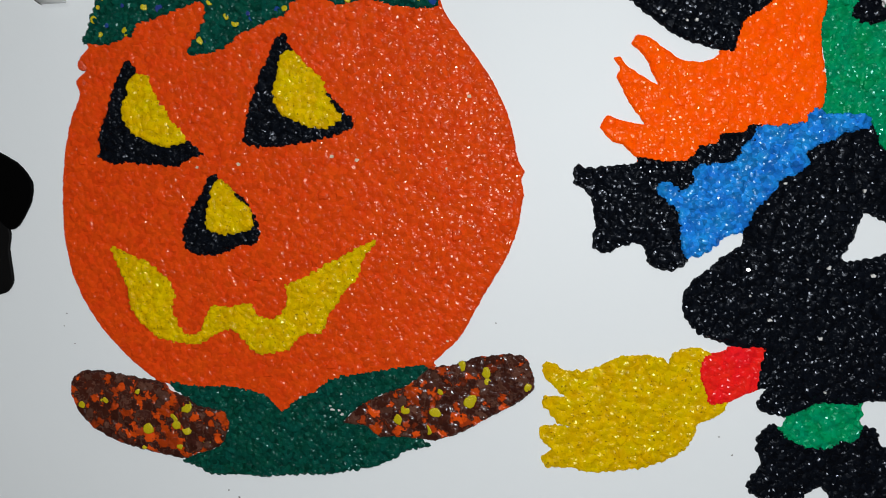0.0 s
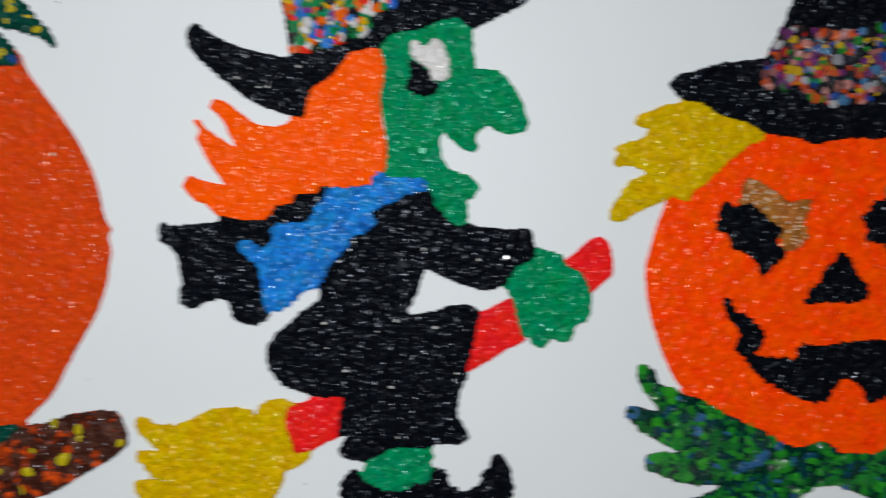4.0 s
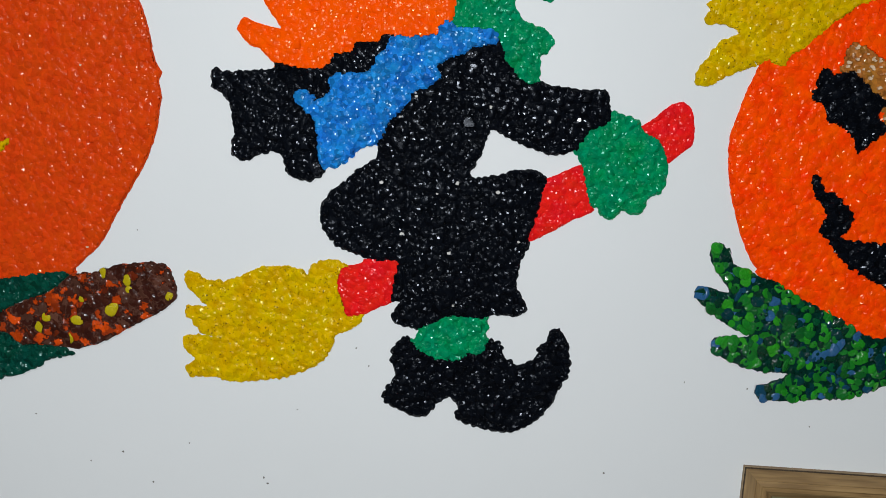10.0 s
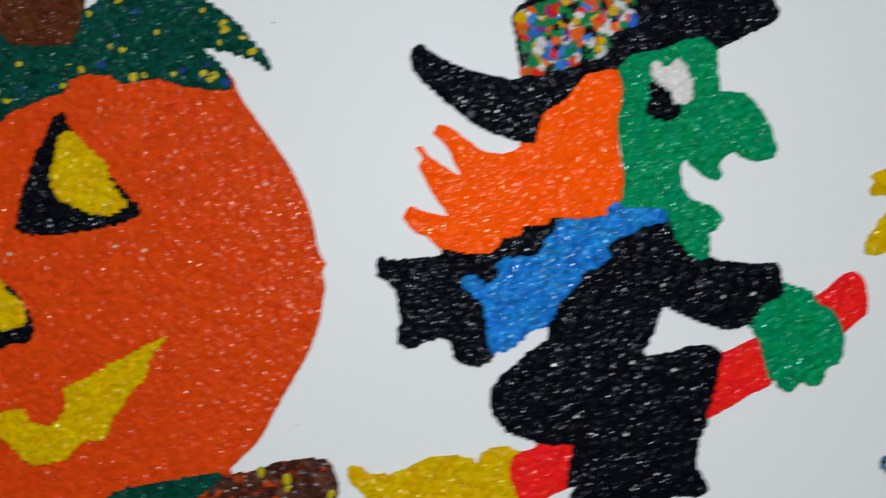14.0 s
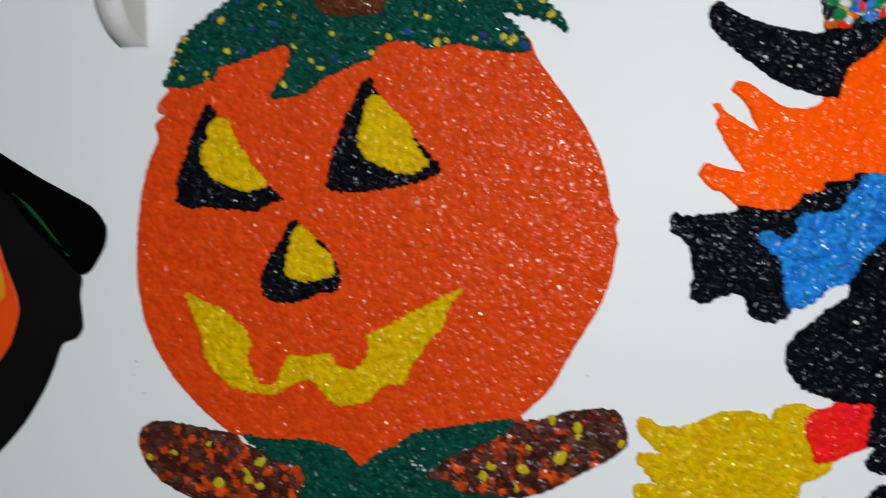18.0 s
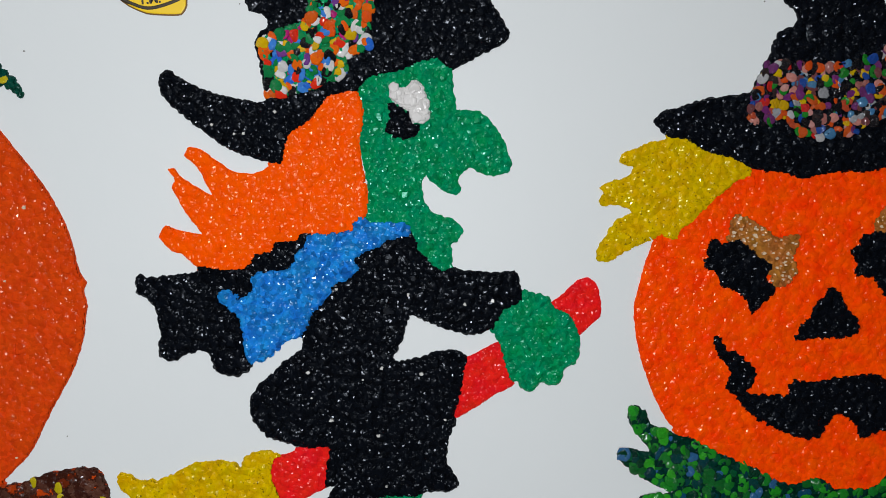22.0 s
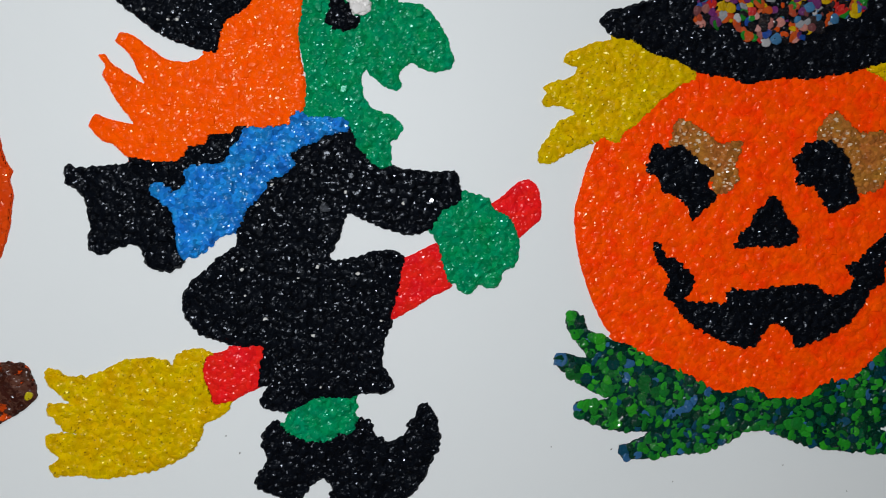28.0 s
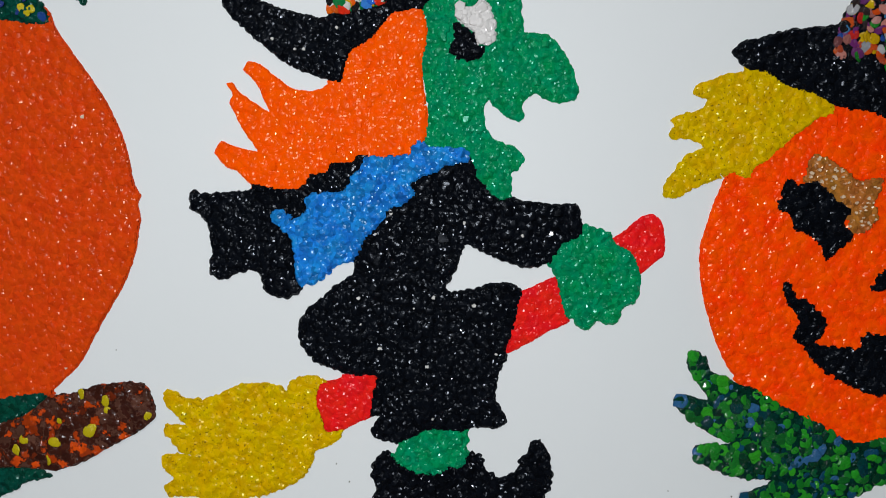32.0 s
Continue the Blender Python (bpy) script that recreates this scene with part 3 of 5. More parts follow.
# ---- the room ----
wall = structure("wall_north", box_mesh("wall_north", -4.0, 4.0, 0, 0.12, 0, 3.0), WALL_PAINT, "white painted wall behind the paper and plastic decorations")
structure("wall_south", box_mesh("wall_south", -4.0, 4.0, -6.62, -6.5, 0, 3.0), ROOM_PAINT, "plain beige wall across the room")
structure("wall_west", box_mesh("wall_west", -4.12, -4.0, -6.62, 0.12, 0, 3.0), ROOM_PAINT, "plain beige side wall of the room")
structure("wall_east", box_mesh("wall_east", 4.0, 4.12, -6.62, 0.12, 0, 3.0), ROOM_PAINT, "plain beige side wall of the room")
structure("floor", box_mesh("floor", -4.12, 4.12, -6.62, 0.12, -0.1, 0), FLOOR_TILE, "brown floor of the room")
structure("ceiling", box_mesh("ceiling", -4.12, 4.12, -6.62, 0.12, 3.0, 3.1), CEILING_PAINT, "white ceiling of the room")

# ---- outlines of the decorations' areas, in mm from the origin on the wall ----
OUTLINES = {}
OUTLINES["pumpkin_body"] = [
    (-692.8, 178.5), (-707.8, 162.8), (-698.9, 154), (-710.8, 144), (-707.4, 130.5), (-719.1, 106), (-728.1, 75), (-733.8, 36),
    (-735.7, -4), (-731.1, -44), (-719.7, -75), (-701, -106), (-673, -137), (-643, -161), (-635, -163), (-602, -171),
    (-557, -173), (-527, -178), (-510, -191), (-491, -179), (-456, -162), (-404, -150), (-355, -142), (-354.8, -137),
    (-330.8, -115), (-314.5, -88), (-299.2, -62), (-283.3, -36), (-273.0, -11), (-266.6, 23), (-268.2, 36), (-265.5, 44),
    (-271.5, 54), (-278.3, 90.5), (-293.6, 126.8), (-316, 160.6), (-337, 191), (-345, 210), (-399, 233), (-506, 244),
    (-620, 240), (-673.7, 208.9),
]
OUTLINES["pumpkin_leaf"] = [
    (-700.7, 180.5), (-695.2, 192), (-687.9, 209.6), (-679, 226), (-655, 244), (-625, 262), (-590, 272), (-568, 275),
    (-553, 269), (-540, 257), (-506, 255), (-479, 261), (-451, 278), (-425, 283), (-398, 284), (-372, 277),
    (-352, 266), (-332, 249), (-322, 235), (-316, 231), (-308, 217), (-312, 213), (-322, 221), (-337, 226),
    (-368, 233), (-355, 221), (-347, 210), (-341, 200), (-347, 195), (-373, 197), (-389, 200), (-410, 206),
    (-436, 203), (-452, 210), (-468, 211), (-482, 208), (-488, 198), (-507, 191), (-535, 181), (-552.3, 168.2),
    (-570.5, 163.9), (-591, 164.2), (-581.5, 181), (-571.3, 196.2), (-574, 214), (-609.1, 203), (-641, 195), (-644, 187),
    (-664.5, 178.9), (-679.7, 176.5),
]
OUTLINES["pumpkin_stem"] = [
    (-550, 328), (-470, 322), (-469, 290), (-469, 269), (-474, 248), (-482, 238), (-512, 236), (-534, 239),
    (-545, 252), (-551, 268), (-550, 290),
]
OUTLINES["eye_black_a"] = [
    (-651.7, 162.6), (-643.3, 149.5), (-622, 113), (-593.6, 80.2), (-578.2, 67), (-596.7, 62.3), (-610, 56.3), (-651.9, 60.8),
    (-678, 60.3), (-693.4, 68.4), (-687.4, 76.5), (-690.5, 85.7), (-679.7, 110.9), (-670.2, 136.1), (-659.9, 154.5),
]
OUTLINES["eye_yellow_a"] = [
    (-647.1, 148.2), (-632.1, 146.3), (-626.4, 129), (-616.8, 114.8), (-609.5, 101.2), (-599.3, 91.9), (-595.2, 80.8), (-607.3, 76.9),
    (-617.5, 74.2), (-633.9, 80.8), (-650.7, 87.6), (-658.9, 98.5), (-663.5, 109.1), (-661.5, 120.1), (-654.7, 129.7), (-655.9, 139.4),
]
OUTLINES["eye_black_b"] = [
    (-490.4, 180), (-485.5, 166.9), (-452.6, 124.6), (-430.4, 99.3), (-425.4, 89.3), (-440.9, 82.9), (-453, 79.2), (-481.8, 75),
    (-506.9, 71.9), (-536.6, 76.5), (-534.1, 96.6), (-528.8, 116), (-523, 127), (-516.8, 145.1), (-509.1, 156.6), (-501.4, 173),
]
OUTLINES["eye_yellow_b"] = [
    (-493, 162.5), (-480.1, 161.6), (-472, 150.9), (-460.9, 140.7), (-452.7, 132.3), (-451.1, 120.2), (-443.7, 108.1), (-436.6, 97.9),
    (-445.7, 91.2), (-458.1, 88.1), (-474.8, 91.6), (-488.7, 98.7), (-499.2, 105.1), (-504.6, 116.6), (-505.5, 127.4), (-500.9, 140.5),
    (-498.6, 151.5),
]
OUTLINES["nose_black"] = [
    (-570.1, 49), (-561.9, 43), (-535.5, 18.5), (-523.6, -7.6), (-530, -22.5), (-547, -22.8), (-566.7, -31.9), (-588.7, -31.7),
    (-602.6, -26.8), (-605.7, -9.7), (-596.7, 12.9), (-584, 29), (-578.1, 43),
]
OUTLINES["nose_yellow"] = [
    (-563.9, 43), (-553.9, 38), (-545.9, 24.1), (-535.3, 16.6), (-530.3, -1.7), (-534.3, -7.6), (-551.7, -11), (-567.2, -11.8),
    (-579.7, -6.2), (-580.3, 6.9), (-575.8, 24), (-570.8, 38),
]
OUTLINES["pumpkin_mouth"] = [
    (-683.9, -21.8), (-664.1, -30.6), (-641.6, -39.5), (-625.3, -55.2), (-616.2, -69), (-620.7, -85.5), (-615.3, -103), (-606.1, -112.8),
    (-592.7, -108.5), (-585.3, -91.6), (-576.4, -82.3), (-555.4, -83.2), (-537.8, -79), (-531.9, -92.3), (-516.2, -95.8), (-502.9, -85.7),
    (-499.5, -71.4), (-501.6, -61.4), (-483.2, -55.7), (-460, -41.9), (-429.1, -26.9), (-408.2, -17.4), (-411.2, -24.4), (-421.3, -38),
    (-427.1, -55.5), (-440, -67), (-450, -82.4), (-457.9, -91.8), (-465.8, -109.8), (-486, -111.7), (-501.1, -127.4), (-528.5, -132),
    (-540.2, -126.4), (-547.4, -116.6), (-558.4, -106.7), (-573.6, -111.1), (-583.8, -115.7), (-595.2, -122.8), (-618.1, -120.8), (-636.6, -117.5),
    (-642.9, -112.8), (-660, -97), (-667, -83), (-668.9, -65.8), (-679.1, -41.3),
]
OUTLINES["bow_centre"] = [
    (-629, -161), (-602, -165), (-556, -165), (-527, -173), (-510, -189), (-491, -174), (-474, -168), (-456, -154),
    (-404, -145), (-370, -140), (-360, -143), (-371, -153), (-385, -163), (-410, -172), (-428, -181), (-447, -199),
    (-423, -201.9), (-412, -212), (-393.8, -210.9), (-371.3, -214.4), (-361.2, -220.7), (-383.8, -226.4), (-400.9, -236.7), (-423.9, -245.3),
    (-465, -253), (-500, -255), (-530, -258), (-560, -257), (-588, -257), (-606, -249), (-620, -244), (-602, -236),
    (-580, -229), (-571, -217), (-567, -205), (-572, -191), (-600, -186), (-611, -177), (-623, -171),
]
OUTLINES["bow_end_a"] = [
    (-635, -163), (-630, -172), (-611, -177), (-600, -186), (-572, -191), (-567, -205), (-571, -217), (-580, -229),
    (-602, -235.9), (-619.9, -242.7), (-636.8, -237.9), (-664.9, -233.5), (-692.9, -225.3), (-716.9, -212.2), (-732.1, -194.8), (-740.5, -176.1),
    (-736.7, -159.7), (-723.5, -151.4), (-696.9, -153), (-660, -158.9),
]
OUTLINES["bow_end_b"] = [
    (-360, -143), (-337, -140), (-310, -132), (-285, -129), (-269, -130.9), (-260, -145.9), (-259, -161.2), (-267, -169),
    (-282.9, -180.2), (-304.9, -191.7), (-332.9, -207.7), (-354.9, -214.8), (-369, -213.8), (-394, -212), (-412, -213), (-423, -202),
    (-447, -199), (-428, -181), (-410, -172), (-399, -166), (-385, -163), (-371, -153),
]
OUTLINES["broom"] = [
    (-249.4, -137.6), (-239.2, -136.8), (-230.8, -143), (-211, -143.6), (-195, -137.5), (-179, -129.9), (-158, -127.9), (-142.1, -131),
    (-136.2, -135), (-132.3, -127.8), (-121.4, -121.5), (-110.4, -120.5), (-100.3, -124.7), (-102.3, -134.8), (-104.2, -144.1), (-100.3, -156.8),
    (-97.1, -171), (-83.4, -171), (-88.1, -181), (-102.2, -189.1), (-110.4, -192.1), (-113.4, -203.1), (-121.4, -217.1), (-136.7, -227.1),
    (-159, -235.5), (-180, -238.8), (-207.1, -241.5), (-224.8, -238), (-248.7, -238), (-252.9, -227.9), (-243.3, -220.5), (-254.2, -210.2),
    (-253.6, -199.8), (-240.7, -196.5), (-225.7, -198.2), (-237.3, -194.4), (-244.5, -185.2), (-251.7, -177.1), (-249.4, -168.9), (-230.6, -168.9),
    (-238.9, -160.7), (-249.4, -150),
]
OUTLINES["stick_low"] = [
    (-104.1, -127.6), (-88, -123.2), (-70.7, -118.2), (-54.9, -116), (-51.8, -126.1), (-53.5, -142), (-55.2, -156.7), (-71.2, -164.9),
    (-86.1, -172.1), (-99.4, -173.2), (-103.5, -161), (-108.4, -145.7), (-107.4, -136.6),
]
OUTLINES["jacket"] = [
    (33, 76), (40, 59), (56, 42.1), (69, 42.5), (89.1, 38.4), (108.1, 36.4), (125, 37.2), (130, 28.2),
    (129, 10.8), (112, 2.4), (103, -13), (86, -21), (68, -16), (46, -8), (29, 2), (23, -13),
    (16, -30), (8, -42), (7, -52), (-39.4, -52.7), (-93.8, -43.2), (-74, -27.4), (-72.1, -12.9), (-63.8, 6.5),
    (-48.6, 22.3), (-43.3, 32.3), (-22.1, 42.1), (-19.6, 58.9), (3.6, 68.2),
]
OUTLINES["skirt"] = [
    (8, -42), (32, -40), (51.4, -33.8), (69.7, -33.6), (78.7, -40.6), (75.6, -55.7), (72.1, -71.9), (65.9, -92),
    (65.6, -102), (58, -118), (56.3, -139), (59.7, -147), (66.9, -159), (58, -167), (35, -167), (28, -171),
    (-4.2, -170.1), (-32.1, -182.7), (-51.4, -179.5), (-58.4, -172.3), (-50.3, -158.2), (-59.3, -157.2), (-56.9, -143.1), (-52.8, -120.9),
    (-71, -120.1), (-90, -115.7), (-108.8, -107.5), (-121.8, -92), (-124, -73.7), (-116.3, -59.8), (-98.8, -45.3), (-87.8, -37.1),
    (-39.9, -41.3),
]
OUTLINES["cape"] = [
    (-219.5, 47.6), (-204.5, 45.6), (-177.5, 47.7), (-164, 50), (-164, 55), (-151, 52), (-126, 50), (-115, 54),
    (-111, 62), (-96, 65), (-91, 74), (-73, 74), (-68, 81), (-57, 79), (-61, 69), (-71, 59),
    (-78, 47), (-106, 44), (-113, 39), (-113, 29), (-121, 24), (-131, 21), (-141, 30), (-146, 26),
    (-136, 19), (-129, 9), (-125.6, -11.1), (-123, -31), (-118.9, -41), (-133.5, -50), (-147.1, -47.2), (-155.5, -41.4),
    (-156.9, -28.6), (-166.1, -23.5), (-179.2, -27.4), (-192.5, -32.5), (-202.9, -28.8), (-204.3, -19), (-201.6, -9.1), (-202.9, 8.7),
    (-207.8, 23.5), (-220.7, 32.5),
]
OUTLINES["scarf"] = [
    (-58.1, 78.3), (-42, 78.4), (-22.3, 81.9), (-19.1, 88.9), (-3.8, 88), (19, 87), (31.1, 84), (30.1, 73),
    (9.7, 73), (-1.6, 63.4), (-19.6, 58.8), (-22.1, 42.1), (-43.3, 32.3), (-48.6, 22.3), (-63.7, 6.5), (-68.8, -3.4),
    (-73.5, -13.3), (-87.3, -18.6), (-95.8, -27), (-111.7, -36.6), (-122.2, -33.8), (-123.8, -12.9), (-127.9, 8.6), (-134.7, 14.9),
    (-144.5, 21.5), (-144.5, 27.4), (-135.6, 28.6), (-127.8, 20.1), (-117.3, 24.7), (-112.5, 31.8), (-112.6, 40.9), (-102.7, 44),
    (-78.2, 47), (-71.7, 59.6), (-63, 66.4),
]
OUTLINES["witch_hair"] = [
    (-12.7, 206), (-8, 184), (-13, 160), (-11.1, 135.1), (-7.7, 115.1), (-9.7, 96.1), (-15.5, 87.1), (-24.5, 76.1),
    (-46.1, 75), (-63, 77), (-90, 61), (-107, 56), (-117, 47), (-130, 44), (-147, 47), (-163, 52),
    (-177.3, 65.7), (-186.7, 69.4), (-197.1, 82), (-190.1, 92), (-177.6, 87.5), (-158, 83), (-164, 92.9), (-171.1, 102.7),
    (-177.7, 116.8), (-182.3, 125.9), (-179.2, 133.8), (-185.1, 142.8), (-179, 143.6), (-174.1, 136.7), (-162.1, 127.5), (-146, 117.6),
    (-152.1, 129.2), (-155, 138.8), (-162.7, 149), (-169.5, 155.1), (-164.4, 161.9), (-154.6, 159.7), (-143.2, 151.3), (-131.6, 142.2),
    (-122.8, 138.1), (-108.1, 136.1), (-97.1, 139.9), (-85.1, 149.9), (-83.1, 162.3), (-73, 173.3), (-58, 186), (-47.1, 198),
    (-37.2, 208),
]
OUTLINES["witch_face"] = [
    (-11.7, 206), (-0.6, 217), (6.6, 222), (17.8, 220), (33, 223), (43, 230), (53, 232), (58, 237),
    (67, 234), (75, 224), (76, 207), (78, 186), (87, 186), (100, 183), (110, 172.9), (119, 159.2),
    (124.9, 141.5), (126.9, 134.5), (121.9, 127.4), (108.9, 124.4), (98.9, 127.4), (88.9, 133.5), (81.9, 129.3), (76.9, 122.2),
    (78.9, 115.2), (74.9, 109.2), (67.9, 111.2), (59.9, 115.5), (52, 123), (48, 128.4), (44, 119.5), (45, 106.5),
    (52.9, 94.1), (67.6, 88.3), (77.6, 82.2), (79.6, 75.3), (74.7, 66.9), (67.8, 63.8), (69, 55), (67.1, 45.4),
    (54.1, 41.3), (40, 47.7), (26, 58.1), (17, 68), (4, 78), (-15, 83), (-5, 115), (-12, 165),
    (-9, 185),
]
OUTLINES["witch_eye_white"] = [
    (17, 204), (23, 207), (33, 208), (39, 214), (47, 212), (50, 203), (54, 193), (53, 180),
    (44, 175), (37, 176), (35, 186), (27, 191), (20, 196),
]
OUTLINES["witch_eye_black"] = [
    (17, 195), (27, 191), (35, 186), (37, 176), (44, 174), (43, 167), (34, 161), (22, 163),
    (13, 171), (17, 181),
]
OUTLINES["witch_hat"] = [
    (-179.6, 231.3), (-168.4, 224.2), (-148.2, 213), (-123, 204.5), (-100, 199.7), (-93, 201.9), (-95, 222), (-98, 242),
    (-100, 252), (-96, 260), (-88, 266), (-89, 274), (-96, 279), (-103, 281), (-106, 292), (-102, 307),
    (-89, 322), (-54, 335), (1, 338), (50, 331), (85, 318), (106, 294.9), (113.7, 278.9), (122.3, 264.5),
    (128.2, 252.3), (124.4, 244.5), (112.7, 238.1), (97.9, 231.5), (82.9, 224.5), (74.9, 221.6), (63, 230.8), (48, 229.6),
    (33, 223), (18, 220), (0, 217), (-11, 206), (-35, 203), (-53, 182.9), (-73.1, 169.2), (-79.2, 154.2),
    (-83.2, 143), (-99.3, 146.7), (-114.3, 152.7), (-134.3, 162.5), (-154.4, 179), (-174.7, 196.4), (-184.8, 209.5), (-187.8, 223.7),
]
OUTLINES["witch_hat_tip"] = [
    (-163, 315), (-159, 301), (-151, 298), (-135, 299), (-120, 299), (-112, 306), (-94, 322), (-69, 331),
    (-54, 350), (-94, 357), (-134, 338),
]
OUTLINES["witch_band"] = [
    (-92, 202), (-93, 222), (-95, 242), (-94, 255), (-81, 261), (-66, 266), (-53, 273), (-49, 288),
    (-38, 296), (-15, 299), (3, 308), (10, 288), (4, 269), (3, 244), (-17, 234), (-19, 220),
    (-37, 214), (-50, 207), (-67, 205), (-83, 202),
]
OUTLINES["stocking"] = [
    (-30.7, -183.2), (-9.5, -170.3), (13.9, -169.1), (30.6, -171.1), (30.6, -188.1), (26.2, -201.3), (9.9, -205), (0, -212.2),
    (-16.3, -210.1), (-27, -207.1), (-38.7, -199.2), (-35.8, -192.2),
]
OUTLINES["boots"] = [
    (-40.8, -191.1), (-28.1, -205.1), (-0.5, -211.4), (14.5, -204.5), (27.4, -201.8), (31.3, -190.8), (43.4, -192.8), (46.7, -205.8),
    (60, -213.8), (70, -210.7), (78.1, -204.4), (78, -195.1), (86, -189.8), (88, -180.6), (97, -177.6), (104.1, -189.7),
    (108.3, -204.9), (107.4, -222), (99.2, -235.1), (92, -252.4), (79.3, -267), (64.6, -277.5), (46.1, -280.9), (24.9, -276.8),
    (8.9, -272.1), (3, -264.1), (6.1, -256), (-2.7, -247.6), (-12.9, -253.5), (-23.3, -266.8), (-34.2, -268.9), (-43.9, -264),
    (-59.4, -258), (-65.2, -249.8), (-62.4, -241.4), (-54, -229), (-57.4, -214.3), (-57.5, -204.2), (-50.3, -194.1),
]
OUTLINES["stick_mid"] = [
    (74.3, -43.2), (90.9, -35.7), (109.5, -27.5), (115.8, -46), (121.9, -67.8), (106, -75.9), (84, -89), (65, -98),
    (66, -87), (70, -71.9), (72.6, -54.9),
]
OUTLINES["stick_top"] = [
    (158.1, 6.6), (170.9, 15.3), (183.5, 26.5), (193.4, 28.4), (200.6, 22.1), (204.2, 6.3), (203.3, -7.9), (192.2, -17.8),
    (182.1, -25.6), (177.1, -12.5), (169.1, -2.6), (158.1, 1.6),
]
OUTLINES["witch_hand"] = [
    (130, 18.5), (144, 16.6), (156.1, 11.6), (161.1, 2.4), (174.4, -4.3), (180.7, -15.9), (183.7, -33), (179.3, -51),
    (169.2, -54.1), (165.3, -68.4), (153.6, -69.9), (145.7, -68), (138.8, -76.1), (128.7, -73), (123.4, -65.8), (118.2, -65.7),
    (113.8, -50.1), (109, -29.7), (100.8, -15.5), (102.9, -6.5), (110.3, 0.5), (127.7, 8.3),
]
OUTLINES["scarecrow_face"] = [
    (258, 66), (249, 48), (241, 24), (234.7, -1.9), (235.8, -27.9), (241.5, -54.9), (250.3, -83), (264.9, -111.5),
    (288.7, -137.1), (332, -165), (365, -179), (393, -177), (428, -187), (457, -185), (475, -171), (505, -166),
    (529, -143), (560.7, -131.3), (589, -94.7), (603.1, -59.8), (608.1, -37.2), (611.4, -8.1), (608.8, 19.9), (603.5, 39.9),
    (591.1, 68.9), (579.6, 89.5), (561.2, 100.9), (524, 117), (495, 124), (455, 121), (410, 119), (366, 123),
    (338, 118), (310, 98), (288, 78), (274, 68),
]
OUTLINES["straw_a"] = [
    (225.9, 138.6), (231, 142.5), (252.9, 149.1), (277.3, 154.1), (285.6, 148.8), (304, 143.5), (312.1, 136.3), (325, 131.5),
    (342, 121), (338, 113), (321, 106.1), (305, 92.9), (291.4, 77.1), (277.2, 66.7), (275.2, 59.7), (265.6, 61.6),
    (257, 66.6), (243.5, 56.8), (226.2, 50.5), (212.6, 42.3), (202.4, 43.4), (201.5, 52.3), (209.1, 64.9), (219.3, 80),
    (234.5, 86.6), (223.1, 93.8), (207.9, 94.1), (204.8, 98.2), (209.8, 105.4), (205.8, 110.4), (216.8, 115.7), (233.1, 120.1),
    (237.1, 128.3), (224.8, 132.6),
]
OUTLINES["straw_b"] = [
    (561.5, 170.3), (578.3, 172.6), (600.9, 180.9), (619.4, 189.7), (625.3, 180.5), (621.3, 167.6), (607.1, 153.7), (627.2, 157.2),
    (643.5, 162.7), (646.3, 151.6), (638.7, 140.5), (630.9, 123.9), (642.8, 125.6), (650, 119.8), (642.6, 108.5), (622, 99),
    (596.7, 91.6), (578.1, 90.6), (562.8, 87.6), (545.2, 94.1), (524.6, 107.6), (515.7, 113.9), (501.6, 121.5), (512.9, 129.2),
    (537.1, 135.1), (549.7, 147.7),
]
OUTLINES["patch_a"] = [
    (326, 78.4), (337, 80.1), (353, 70), (365.9, 59.3), (388, 61), (388, 49.2), (381.8, 40.8), (386.8, 24.8),
    (374.7, 12.2), (363.7, 12.4), (358.7, 26.6), (345.8, 40.1), (330, 51.6), (320, 59),
]
OUTLINES["sc_eye_a"] = [
    (303.1, 56.2), (311.1, 61.1), (316, 55.1), (330, 57.6), (342.9, 49.6), (353.7, 39.3), (363.7, 31.5), (357.7, 21.6),
    (366.7, 9.3), (357.8, -0.1), (350.9, -4.4), (343, -11.9), (335.9, 4.5), (325, 11.2), (315, 16.1), (311, 27.4),
    (298, 34.7), (302, 44),
]
OUTLINES["patch_b"] = [
    (464.9, 80.2), (474, 88.1), (484.8, 77.4), (498.7, 66.7), (520, 67), (529, 54), (528, 34), (520, 15),
    (503, 9.1), (491.8, 13.4), (487.3, 31.4), (480.2, 43.6), (469.3, 54.4), (457.7, 56.9), (456.9, 69.4),
]
OUTLINES["sc_eye_b"] = [
    (444, 55.7), (452.9, 58.7), (469.4, 59.3), (480.2, 51.6), (489.3, 40.5), (492.5, 26.1), (497.9, 11.2), (499, 3),
    (484, -3), (474, -9), (465, 1), (456.9, 15.3), (437, 21.6), (441, 29.7), (434, 43.8), (442, 47.8),
]
OUTLINES["sc_nose"] = [
    (416.5, 11.5), (426.4, 4.3), (432.7, -10.6), (442.9, -22.4), (442.1, -34.5), (425.6, -38.4), (406.6, -36.6), (392.2, -38.7),
    (383.2, -37.7), (388.3, -23.6), (395.7, -18.3), (403.9, -2.9), (410.4, 2.4),
]
